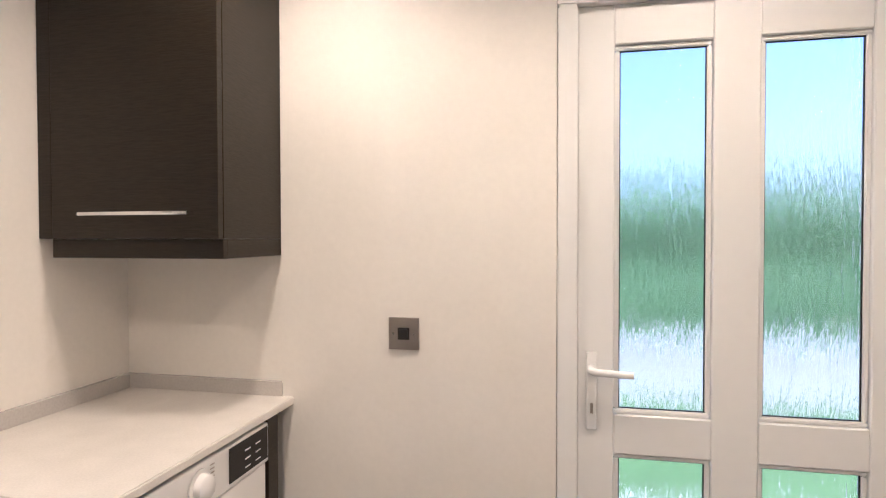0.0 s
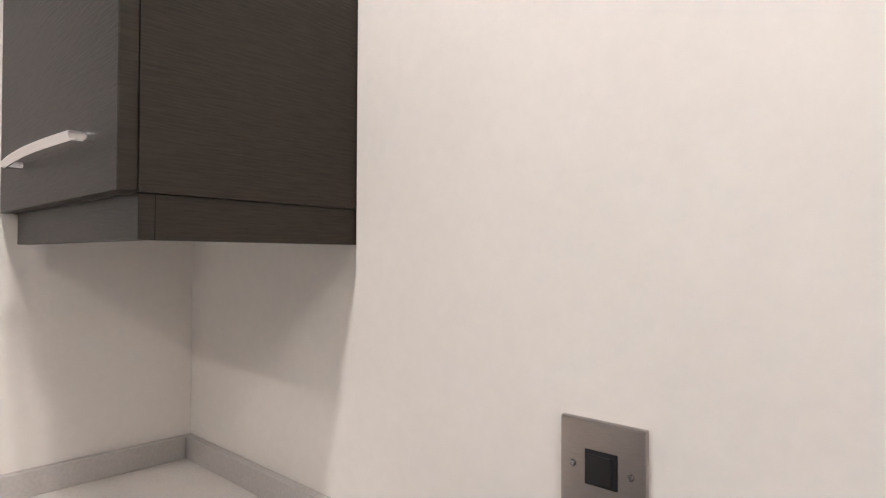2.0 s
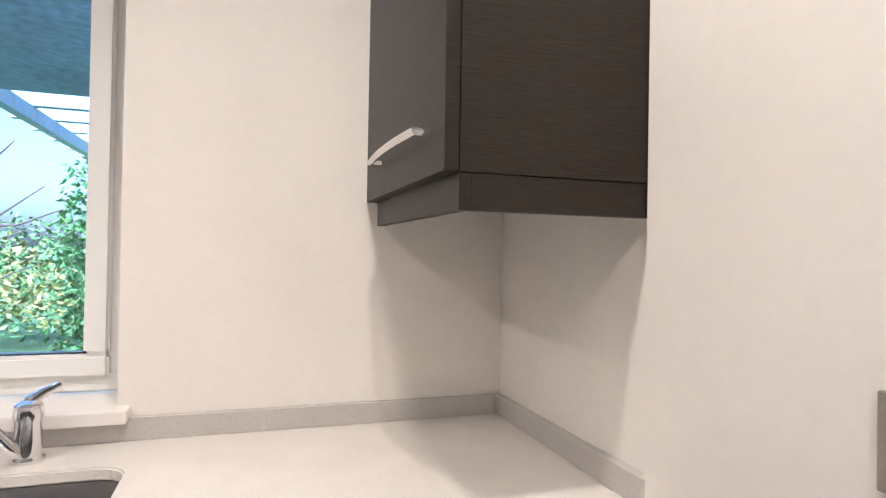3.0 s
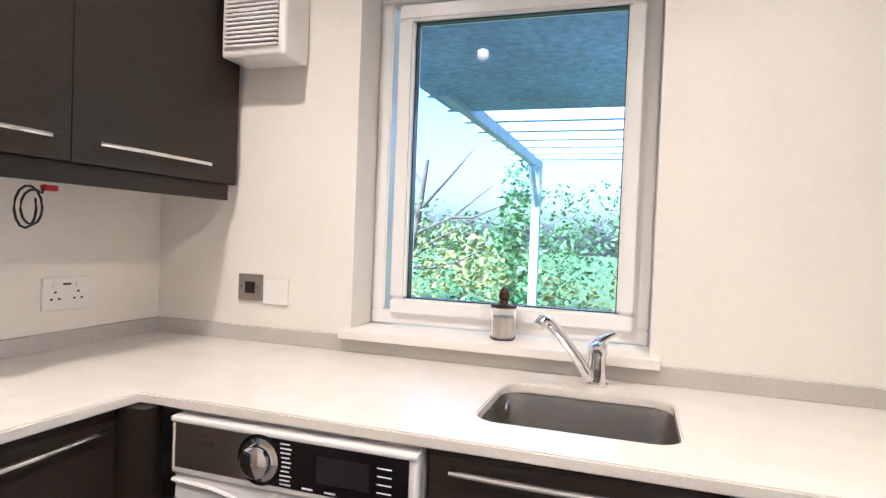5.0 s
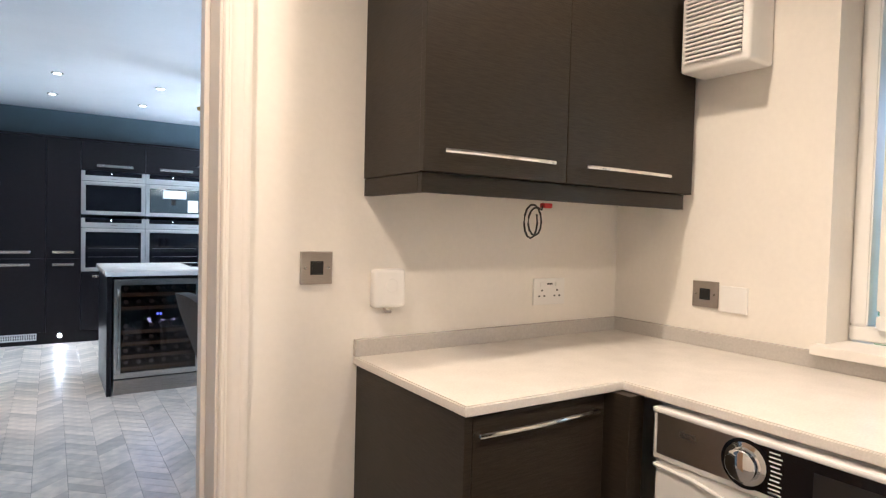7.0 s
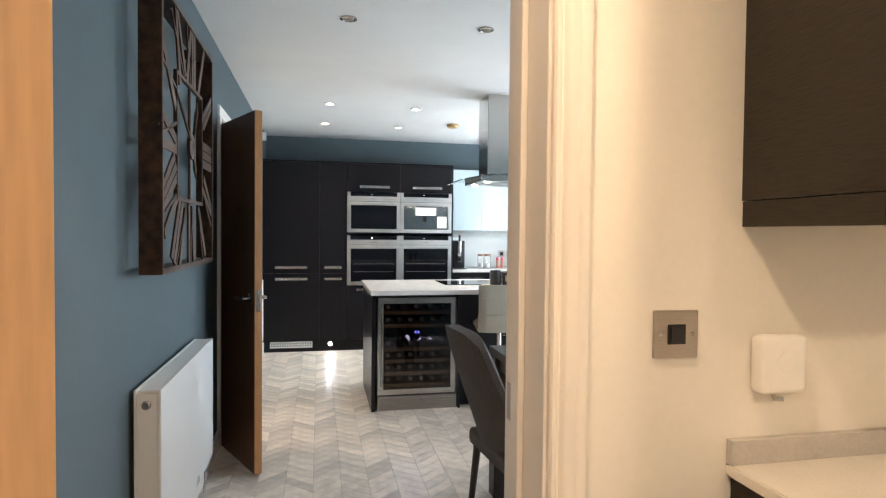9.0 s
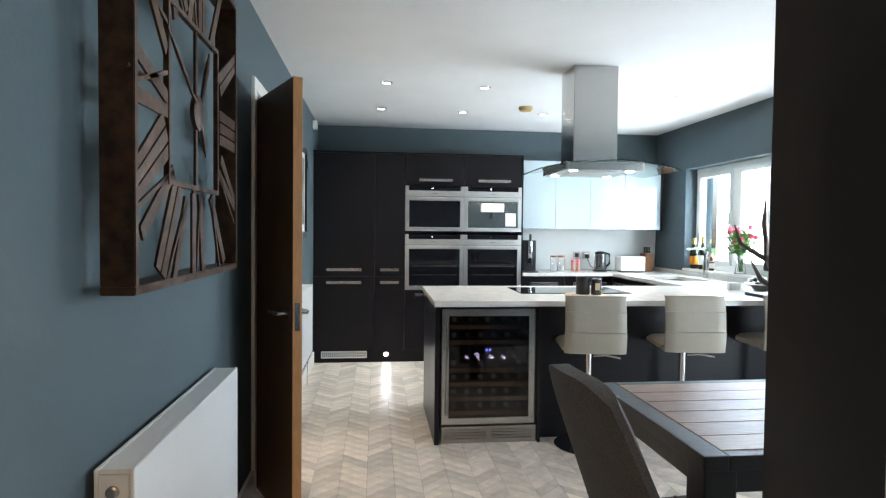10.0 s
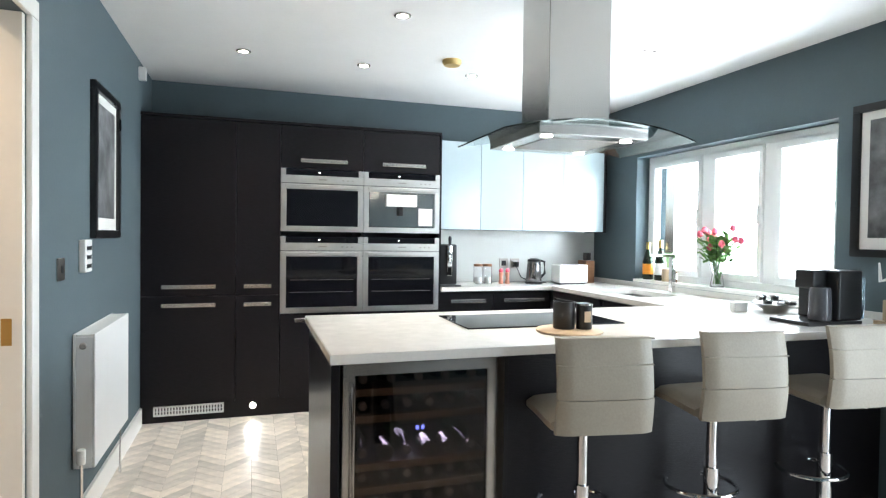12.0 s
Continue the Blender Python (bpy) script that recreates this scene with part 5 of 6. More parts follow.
def stool(at, turn):
    ob = new("bar_stool")
    tagged(ob, "cream leatherette bar stool on a chrome gas-lift pedestal", "stool", "bar stools at the peninsula")
    part("base", turned([(0.205, 0.0), (0.205, 0.008), (0.18, 0.016), (0.06, 0.03), (0.035, 0.05)], (0, 0, 0), 36), CHROME, ob, smooth=True)
    bm = rod(bmesh.new(), (0, 0, 0.05), (0, 0, 0.36), 0.030, n=20)
    part("pole", bm, CHROME, ob, smooth=True)
    bm = rod(bmesh.new(), (0, 0, 0.36), (0, 0, 0.60), 0.021, n=20)
    part("gas_lift", bm, CHROME, ob, smooth=True)
    loop = []
    for i in range(25):
        a = radians(200 + 320 * i / 24 - 70)
        loop.append((0.15 * math.cos(a), 0.07 + 0.13 * math.sin(a), 0.255))
    part("footrest", tube(loop, 0.009, 8), CHROME, ob, "chrome loop footrest", True)
    part("lever", tube([(0.03, 0, 0.565), (0.10, -0.02, 0.575), (0.19, -0.03, 0.56)], 0.006, 8), CHROME, ob, smooth=True)
    # seat and back are one padded L with seams
    def pad(profile, halfw, th, name):
        bm = bmesh.new()
        nx = 12
        front, back = [], []
        for j, (y, z, ny, nz) in enumerate(profile):
            r1, r2 = [], []
            for i in range(nx + 1):
                u = -1 + 2 * i / nx
                e = (1 - abs(u) ** 6) ** 0.5
                x = halfw * u
                k = th * (0.35 + 0.65 * e)
                r1.append(bm.verts.new((x, y + ny * k, z + nz * k)))
                r2.append(bm.verts.new((x, y - ny * k, z - nz * k)))
            front.append(r1); back.append(r2)
        for g, flip in ((front, 0), (back, 1)):
            for a, b in zip(g, g[1:]):
                for i in range(nx):
                    q = (a[i], a[i + 1], b[i + 1], b[i])
                    bm.faces.new(q[::-1] if flip else q)
        for j in range(len(profile) - 1):
            for i in (0, nx):
                bm.faces.new((front[j][i], front[j + 1][i], back[j + 1][i], back[j][i]))
        for j in (0, -1):
            for i in range(nx):
                bm.faces.new((front[j][i], front[j][i + 1], back[j][i + 1], back[j][i]))
        return part(name, bm, LEATHER, ob, smooth=True)
    pad([(0.20, 0.630, 0, 1), (0.19, 0.640, 0, 1), (0.05, 0.645, 0, 1), (-0.10, 0.640, 0, 1), (-0.155, 0.640, 0, 1)], 0.185, 0.032, "seat")
    segs = ((0.62, 0.745), (0.748, 0.865), (0.868, 0.960))
    for s0, s1 in segs:
        prof = []
        for i in range(7):
            k = i / 6
            z = s0 + (s1 - s0) * k
            y = -0.185 - 0.02 * math.sin((z - 0.62) / 0.355 * math.pi * 1.1) * 1.0 + 0.012 * ((z - 0.62) / 0.355)
            prof.append((y, z, -1, 0))
        pd = pad(prof, 0.178 if s0 > 0.7 else 0.181, 0.026, "backrest")
        bmx = tube([(-0.174, -0.185 - 0.028, s1 + 0.0015), (0.174, -0.185 - 0.028, s1 + 0.0015)], 0.003, 6) if s1 < 0.97 else None
        if bmx:
            part("seam", bmx, LEATHER, pd)
    ob.matrix_basis = Matrix.Translation(at) @ pose(0, 0, 0, 0, 0, turn)
    return ob


site()
st = stool((1.015, 5.26, 0), -9)
copy_thing(st, Matrix.Translation((1.635, 5.26, 0)) @ pose(0, 0, 0, 0, 0, -8))
copy_thing(st, Matrix.Translation((2.27, 5.26, 0)) @ pose(0, 0, 0, 0, 0, -6))
site(KITCHEN)

# ---- dining table and chair ----
tb = thing("dining_table", (1.4, 3.7, 0), "dining table with worn wooden top and dark frame", "table")
TX0, TX1, TY0, TY1, TZ = 0.565, 2.35, 3.31, 4.06, 0.76
part("border", blk((TX0, TY0, TZ - 0.04), (TX0 + 0.07, TY1, TZ), 0.004), TABLED, tb)
part("border", blk((TX1 - 0.07, TY0, TZ - 0.04), (TX1, TY1, TZ), 0.004), TABLED, tb)
part("border", blk((TX0 + 0.0705, TY0, TZ - 0.04), (TX1 - 0.0705, TY0 + 0.04, TZ), 0.004), TABLED, tb)
part("border", blk((TX0 + 0.0705, TY1 - 0.04, TZ - 0.04), (TX1 - 0.0705, TY1, TZ), 0.004), TABLED, tb)
for i in range(6):
    y0 = TY0 + 0.0405 + i * 0.1116
    part("plank", blk((TX0 + 0.071, y0, TZ - 0.035), (TX1 - 0.071, y0 + 0.110, TZ + 0.001), 0.003), TABLEW, tb)
for x0, y0 in ((TX0 + 0.005, TY0 + 0.005), (TX0 + 0.005, TY1 - 0.095), (TX1 - 0.095, TY0 + 0.005), (TX1 - 0.095, TY1 - 0.095)):
    part("leg", blk((x0, y0, 0), (x0 + 0.09, y0 + 0.09, TZ - 0.041), 0.004), TABLED, tb)
part("apron", blk((TX0 + 0.03, TY0 + 0.03, TZ - 0.11), (TX0 + 0.05, TY1 - 0.03, TZ - 0.041)), TABLED, tb)
for y in (TY0 + 0.03, TY1 - 0.05):
    part("apron", blk((TX0 + 0.05, y, TZ - 0.11), (TX1 - 0.03, y + 0.02, TZ - 0.041)), TABLED, tb)


def dining_chair(at, turn):
    """Upholstered chair facing +x in its own frame."""
    ob = new("dining_chair")
    tagged(ob, "brown-grey fabric dining chair with a curved padded back", "chair")
    bm = bmesh.new()
    nx, nz = 14, 14
    sheets = ([], [])
    for j in range(nz + 1):
        k = j / nz
        z = 0.40 + 0.56 * k
        half = 0.215 - 0.035 * k ** 3
        rowa, rowb = [], []
        for i in range(nx + 1):
            u = -1 + 2 * i / nx
            lean = -0.14 - 0.19 * k
            curve = 0.07 * u * u * (1 - 0.5 * k)
            edge = max(0.0, (1 - abs(u) ** 5) * (1 - max(0, k - 0.85) / 0.15 * 0.6)) ** 0.5
            th = 0.012 + 0.026 * edge
            drop = 0.05 * abs(u) ** 4 * k
            rowa.append(bm.verts.new((lean + curve + th, half * u, z - drop)))
            rowb.append(bm.verts.new((lean + curve - th, half * u, z - drop)))
        sheets[0].append(rowa); sheets[1].append(rowb)
    for g in sheets:
        for a, b in zip(g, g[1:]):
            for i in range(nx):
                bm.faces.new((a[i], a[i + 1], b[i + 1], b[i]))
    A, B = sheets
    for j in range(nz):
        for i in (0, nx):
            bm.faces.new((A[j][i], A[j + 1][i], B[j + 1][i], B[j][i]))
    for j in (0, nz):
        for i in range(nx):
            bm.faces.new((A[j][i], A[j][i + 1], B[j][i + 1], B[j][i]))
    part("backrest", bm, FABRIC, ob, smooth=True)
    part("seat", blk((-0.20, -0.215, 0.41), (0.22, 0.215, 0.485), 0.03, 4), FABRIC, ob, smooth=True)
    for i in range(5):
        part("seat_channel", tube([(-0.15 + i * 0.07, -0.19, 0.4855), (-0.15 + i * 0.07, 0.19, 0.4855)], 0.006, 6), FABRIC, ob)
    for sx, sy in ((-0.17, -0.17), (-0.17, 0.17), (0.18, -0.17), (0.18, 0.17)):
        part("leg", rod(bmesh.new(), (sx * 1.2, sy * 1.15, 0), (sx, sy, 0.415), 0.011, 0.018, 12), TABLED, ob, smooth=True)
    ob.matrix_basis = Matrix.Translation(at) @ pose(0, 0, 0, 0, 0, turn)
    return ob


site()
dining_chair((0.545, 3.31, 0), 6)
site(KITCHEN)

# stag bust on the table: one plain mesh
bm = bmesh.new()
for a, b, r0, r1 in (((1.12, 3.66, 0.762), (1.12, 3.66, 0.80), 0.10, 0.095), ((1.12, 3.66, 0.80), (1.12, 3.67, 0.95), 0.085, 0.060), ((1.12, 3.67, 0.94), (1.09, 3.65, 1.06), 0.062, 0.045),
                     ((1.11, 3.66, 1.07), (1.00, 3.60, 1.02), 0.045, 0.022)):
    rod(bm, a, b, r0, r1, 16)
def tine(pts, r):
    t = tube(pts, r, 8)
    me = bpy.data.meshes.new("tmp")
    t.to_mesh(me); t.free()
    bm.from_mesh(me)
    bpy.data.meshes.remove(me)
for s in (-1, 1):
    o = Vector((1.10, 3.66 + s * 0.03, 1.10))
    v = lambda x, y, z: tuple(o + Vector((x, s * y, z)))
    tine([v(0, 0, 0), v(0, 0.08, 0.06), v(0.01, 0.16, 0.16), v(0.0, 0.17, 0.27), v(-0.03, 0.12, 0.36)], [0.016, 0.015, 0.013, 0.010, 0.003])
    tine([v(0, 0.05, 0.04), v(-0.07, 0.08, 0.08), v(-0.11, 0.08, 0.15)], [0.011, 0.009, 0.003])
    tine([v(0.01, 0.15, 0.14), v(-0.06, 0.21, 0.20), v(-0.08, 0.22, 0.27)], [0.010, 0.008, 0.003])
    tine([v(0, 0.02, -0.02), v(0, 0.08, 0.0), v(-0.01, 0.11, -0.01)], [0.014, 0.018, 0.004])
tagged(part("stag_bust", bm, RESIN, smooth=True), "silvered resin stag bust ornament standing on the table", "ornament")

# ---- counter clutter ----
beer = thing("beer_dispenser", (1.32, 8.0, KT), "black countertop beer dispenser with a chrome tap", "appliance")
part("body", blk((1.255, 7.93, KT + 0.012), (1.40, 8.20, KT + 0.335), 0.012, 3), BLACKP, beer, smooth=True)
part("drip_tray", blk((1.25, 7.84, KT + 0.0005), (1.405, 8.20, KT + 0.0115), 0.003), BLACKP, beer)
part("tower", blk((1.305, 7.90, KT + 0.08), (1.350, 7.9295, KT + 0.33), 0.008, 3), CHROME, beer, smooth=True)
part("tap_handle", turned([(0.012, 0), (0.014, 0.05), (0.010, 0.07)], (1.327, 7.90, KT + 0.331), 14), BLACKP, beer, smooth=True)
part("nozzle", tube([(1.327, 7.90, KT + 0.27), (1.327, 7.86, KT + 0.25), (1.327, 7.855, KT + 0.20)], 0.009, 8), CHROME, beer, smooth=True)
for x in (1.63, 1.715):
    jr = thing("storage_jar", (x, 8.05, KT), "clear glass storage jar with a dark lid", "jar", "glass jars")
    part("glass_body", turned([(0.036, 0.0), (0.038, 0.004), (0.038, 0.15), (0.035, 0.15), (0.035, 0.006), (0.01, 0.005)], (x, 8.05, KT), 20), CLEAR, jr, smooth=True)
    part("lid", turned([(0.039, 0.151), (0.039, 0.17), (0.03, 0.173)], (x, 8.05, KT), 20), TABLEW, jr)
    part("contents", turned([(0.030, 0.007), (0.033, 0.02), (0.030, 0.06)], (x, 8.05, KT), 14), WHITEP, jr, smooth=True)
for x, yy in ((1.845, 8.06), (1.90, 8.05)):
    sm = thing("spice_mill", (x, yy, KT), "small pink and copper spice mill", "mill", "spice mills")
    part("body", turned([(0.020, 0), (0.022, 0.01), (0.014, 0.05), (0.020, 0.085), (0.018, 0.10)], (x, yy, KT), 16), COPPER, sm, smooth=True)
    part("cap", turned([(0.016, 0.1005), (0.020, 0.115), (0.010, 0.132)], (x, yy, KT), 16), PINK, sm, smooth=True)
for x in (1.965, 2.075):
    so = thing("socket", (x, 8.288, 1.08), "brushed steel socket on the splashback", "socket", "splashback sockets")
    part("faceplate", blk((x - 0.042, 8.280, 1.04), (x + 0.042, 8.2875, 1.125), 0.002), STEELB, so)
    part("insert", blk((x - 0.022, 8.2785, 1.06), (x + 0.022, 8.2798, 1.105), 0.001), BLACKP if x < 2 else WHITEP, so)
pg = thing("plug", (2.075, 8.26, 1.07), "black mains plug in the socket", "plug")
part("body", blk((2.055, 8.235, 1.05), (2.095, 8.278, 1.095), 0.006), BLACKP, pg)
part("cord", tube([(2.075, 8.245, 1.05), (2.10, 8.20, 0.96), (2.18, 8.16, KT + 0.006), (2.30, 8.10, KT + 0.006)], 0.004), BLACKP, pg)
kt = thing("kettle", (2.15, 8.05, KT), "glass and black electric kettle", "kettle")
part("base", turned([(0.075, 0), (0.075, 0.018), (0.06, 0.022)], (2.15, 8.05, KT), 24), BLACKP, kt)
part("body", turned([(0.066, 0.0225), (0.068, 0.03), (0.062, 0.12), (0.056, 0.19)], (2.15, 8.05, KT), 24), mat("smoked_steel", (0.2, 0.2, 0.2), 0.15, 0.8), kt, smooth=True)
part("lid", turned([(0.057, 0.1905), (0.057, 0.21), (0.03, 0.22)], (2.15, 8.05, KT), 24), BLACKP, kt)
part("handle", tube([(2.205, 8.05, KT + 0.20), (2.25, 8.05, KT + 0.19), (2.255, 8.05, KT + 0.09), (2.215, 8.05, KT + 0.05)], 0.012, 10), BLACKP, kt, smooth=True)
ts = thing("toaster", (2.45, 7.98, KT), "white two-slice toaster with rounded corners", "toaster")
part("body", blk((2.32, 7.90, KT + 0.010), (2.60, 8.06, KT + 0.17), 0.02, 4), WHITEA, ts, smooth=True)
part("slot", blk((2.35, 7.955, KT + 0.1695), (2.57, 7.97, KT + 0.1715)), BLACKP, ts)
part("slot", blk((2.35, 7.99, KT + 0.1695), (2.57, 8.005, KT + 0.1715)), BLACKP, ts)
part("foot", blk((2.34, 7.92, KT + 0.0005), (2.58, 8.04, KT + 0.0098)), BLACKP, ts)
kb = thing("knife_block", (2.72, 8.10, KT), "small brown wooden knife block", "block")
part("block", blk((2.66, 8.04, KT), (2.75, 8.18, KT + 0.20), 0.006), TABLEW, kb)
for i in range(3):
    part("knife_handle", blk((2.672 + i * 0.026, 8.09, KT + 0.2005), (2.686 + i * 0.026, 8.115, KT + 0.27), 0.003), TABLED, kb)

SZ = WZ0 + 0.0265


def bottle(x, y, z, r, h, mt, label, band):
    ob = thing("bottle", (x, y, z), label, "bottle")
    part("glass_body", turned([(r * 0.9, 0), (r, 0.006), (r, h * 0.5), (r * 0.75, h * 0.62), (r * 0.36, h * 0.78), (r * 0.34, h * 0.97), (r * 0.38, h)], (x, y, z), 20), mt, ob, smooth=True)
    part("label", turned([(r + 0.0008, h * 0.14), (r + 0.0008, h * 0.42)], (x, y, z), 20), band, ob, smooth=True)
    part("foil", turned([(r * 0.42, h * 0.80), (r * 0.40, h * 0.985), (r * 0.2, h * 1.0)], (x, y, z), 16), mat("gold_foil", (0.6, 0.42, 0.14), 0.35, 0.8), ob)


bottle(2.945, 7.55, SZ, 0.042, 0.31, BOTTLE, "dark green champagne bottle with an orange label", LABELO)
bottle(2.965, 7.42, SZ, 0.044, 0.33, BOTTLE, "dark green champagne bottle with a pale label", PAPER)
bottle(2.935, 7.22, SZ, 0.026, 0.17, mat("amber_glass", (0.12, 0.04, 0.01), 0.1), "small amber soap bottle with a pale label", PAPER)
glassware = thing("small_jar", (2.94, 7.32, SZ), "small glass jar with cork-coloured contents", "jar")
part("body", turned([(0.03, 0), (0.032, 0.09), (0.03, 0.10)], (2.94, 7.32, SZ), 18), BOARD, glassware, smooth=True)

# flowers
vx, vy = 2.95, 6.79
vase = thing("flower_vase", (vx, vy, SZ), "clear glass vase of pink tulips and leaves on the sill", "vase")
part("glass_body", turned([(0.045, 0.0), (0.048, 0.005), (0.034, 0.09), (0.055, 0.17), (0.052, 0.17), (0.031, 0.09), (0.042, 0.01), (0.01, 0.009)], (vx, vy, SZ), 24), CLEAR, vase, smooth=True)
rng = random.Random(11)
for i in range(22):
    a, rr = rng.uniform(0, 2 * math.pi), rng.uniform(0.04, 0.24)
    tipx, tipy, tipz = vx - 0.02 + 0.40 * rr * math.cos(a), vy + rr * math.sin(a), SZ + rng.uniform(0.28, 0.44) - rr * 0.25
    part("stem", tube([(vx + rng.uniform(-0.02, 0.02), vy + rng.uniform(-0.02, 0.02), SZ + 0.02), (vx + (tipx - vx) * 0.3, vy + (tipy - vy) * 0.3, SZ + 0.17), (tipx, tipy, tipz)], 0.0028, 5), LEAF, vase)
    if i < 14:
        part("flower", turned([(0.006, -0.014), (0.022, 0.0), (0.021, 0.018), (0.010, 0.036)], (tipx, tipy, tipz), 8), PINK, vase, "pink tulip head", True)
    for k in range(9):
        b = rng.uniform(0, 2 * math.pi)
        lx_, ly_, lz_ = vx + (tipx - vx) * rng.uniform(.3, .8), vy + (tipy - vy) * rng.uniform(.3, .9), SZ + rng.uniform(0.17, 0.33)
        bm = bmesh.new()
        L = rng.uniform(0.07, 0.14)
        d = Vector((0.4 * math.cos(b), math.sin(b), rng.uniform(0.0, 0.8))).normalized()
        side = d.cross(Vector((0.3, 0.2, 1))).normalized()
        o = Vector((lx_, ly_, lz_))
        c1, c2, c3, c4 = o, o + d * L * 0.5 + side * 0.020, o + d * L + Vector((0, 0, -0.02)), o + d * L * 0.5 - side * 0.020
        up = Vector((0, 0, 0.004))
        vs = [bm.verts.new(p) for p in (c1, c2, c3, c4)]
        top_v = bm.verts.new(o + d * L * 0.5 + up)
        for q in range(4):
            bm.faces.new((vs[q], vs[(q + 1) % 4], top_v))
        part("leaf", bm, TULIPL, vase)

cm = thing("coffee_machine", (2.45, 5.62, KT), "black capsule coffee machine with a milk jug", "coffee machine")
part("body", blk((2.46, 5.50, KT + 0.02), (2.62, 5.72, KT + 0.26), 0.014, 3), BLACKP, cm, smooth=True)
part("base", blk((2.28, 5.50, KT + 0.0005), (2.62, 5.72, KT + 0.0195), 0.004), BLACKP, cm)
part("spout_head", blk((2.37, 5.56, KT + 0.17), (2.4595, 5.66, KT + 0.26), 0.008, 3), BLACKP, cm, smooth=True)
part("milk_jug", turned([(0.045, 0), (0.05, 0.01), (0.046, 0.15), (0.04, 0.16)], (2.40, 5.545, KT + 0.0205), 20), mat("smoked_plastic", (0.10, 0.10, 0.11), 0.12), cm, smooth=True)
part("water_tank", blk((2.6205, 5.53, KT + 0.0205), (2.68, 5.69, KT + 0.23), 0.012, 3), glass("blue_tint_plastic", (0.6, 0.8, 0.95)), cm, smooth=True)
bowl = thing("fruit_bowl", (2.60, 5.98, KT), "wire bowl of dark and silver capsules", "bowl")
part("dish", turned([(0.05, 0), (0.06, 0.006), (0.13, 0.05), (0.125, 0.054), (0.05, 0.012)], (2.60, 5.98, KT), 28), STEEL, bowl, smooth=True)
for i in range(12):
    a = i * 2.4
    r = 0.028 * math.sqrt(i)
    part("capsule", turned([(0.014, 0), (0.019, 0.024), (0.012, 0.03)], (2.60 + r * math.cos(a), 5.98 + r * math.sin(a), KT + 0.035 + 0.028 * (i % 3 == 0)), 10), STEEL if i % 2 else FRAMEB, bowl)
rad = thing("white_gadget", (2.40, 6.02, KT), "small white device propped on the worktop", "gadget")
part("body", blk((2.36, 6.02, KT + 0.0005), (2.45, 6.06, KT + 0.055), 0.006), WHITEP, rad)

bd = thing("serving_board", (1.10, 5.62, KT), "round pale wooden board on the peninsula", "board")
part("disc", turned([(0.135, 0.0005), (0.14, 0.004), (0.14, 0.010), (0.135, 0.013)], (1.10, 5.63, KT), 36), BOARD, bd, smooth=True)
mg = thing("black_pot_candle", (1.085, 5.65, KT + 0.013), "matt black pot candle on the wooden board", "candle")
part("pot", turned([(0.043, 0.0), (0.046, 0.004), (0.046, 0.115), (0.041, 0.115), (0.041, 0.08), (0.01, 0.079)], (1.085, 5.65, KT + 0.0135), 24), BLACKP, mg, smooth=True)
mg = thing("jar_candle", (1.165, 5.62, KT + 0.013), "small dark glass candle with a cream label", "candle")
part("pot", turned([(0.032, 0.0), (0.034, 0.004), (0.034, 0.10), (0.030, 0.10), (0.030, 0.08), (0.01, 0.079)], (1.165, 5.62, KT + 0.0135), 24), BLACKP, mg, smooth=True)
part("lid", turned([(0.035, 0.101), (0.035, 0.108), (0.02, 0.110)], (1.165, 5.62, KT + 0.0135), 24), STEEL, mg)
part("label", blk((1.146, 5.5838, KT + 0.045), (1.176, 5.5868, KT + 0.09)), BOARD, mg)

orn = thing("horn_ornament", (2.70, 5.47, KT), "pale curved horn ornament on a small wooden stand", "ornament")
part("stand", blk((2.69, 5.43, KT + 0.0005), (2.78, 5.50, KT + 0.02), 0.004), BOARD, orn)
part("post", blk((2.715, 5.455, KT + 0.0205), (2.735, 5.475, KT + 0.12), 0.003), BOARD, orn)
part("horn", tube([(2.725, 5.465, KT + 0.10), (2.755, 5.45, KT + 0.13), (2.765, 5.44, KT + 0.19), (2.73, 5.455, KT + 0.225), (2.69, 5.47, KT + 0.21), (2.685, 5.475, KT + 0.30)],
                  [0.013, 0.013, 0.012, 0.010, 0.009, 0.004], 10), WHITEP, orn, smooth=True)

# ---- outside ----
site()
g = wall("ground", [((-60, -60, -0.35), (60, 60, -0.15))], GRASS, "lawn round the house reaching far off", "ground")
wall("pavement", [((1.69, -3.0, -0.149), (4.2, 10, -0.10)), ((-3.0, -2.2, -0.149), (1.68, -0.67, -0.10))], PAVE, "pale paved terrace beside the house", "paving")

# pergola and solid lean-to roof outside the utility window
pg = thing("pergola", (6.3, 1.9, -0.15), "weathered blue-grey timber pergola with many rafters", "pergola")
part("post", blk((8.34, 1.80, -0.15), (8.46, 1.92, 2.30), 0.008), PAINTB, pg)
part("brace", tube([(8.38, 1.86, 1.75), (7.9, 1.87, 2.30)], 0.045, 4), PAINTB, pg)
part("beam", blk((4.0, 1.82, 2.30), (8.6, 1.90, 2.42), 0.006), PAINTB, pg)
part("beam", blk((4.0, -3.2, 2.30), (8.6, -3.12, 2.42), 0.006), PAINTB, pg)
for i in range(8):
    x = 4.45 + i * 0.55
    part("rafter", blk((x, -3.5, 2.421), (x + 0.09, 2.16, 2.59), 0.006), PAINTB, pg)
roof = thing("lean_to_roof", (3.3, 0.0, 2.3), "dark solid roof over the terrace outside", "roof")
part("soffit", blk((2.55, -4.5, 2.34), (4.72, 2.0, 2.40), 0.004), DARKB, roof)
part("fascia", blk((2.52, -4.5, 2.33), (2.548, 2.0, 2.50), 0.003), UPVC, roof)
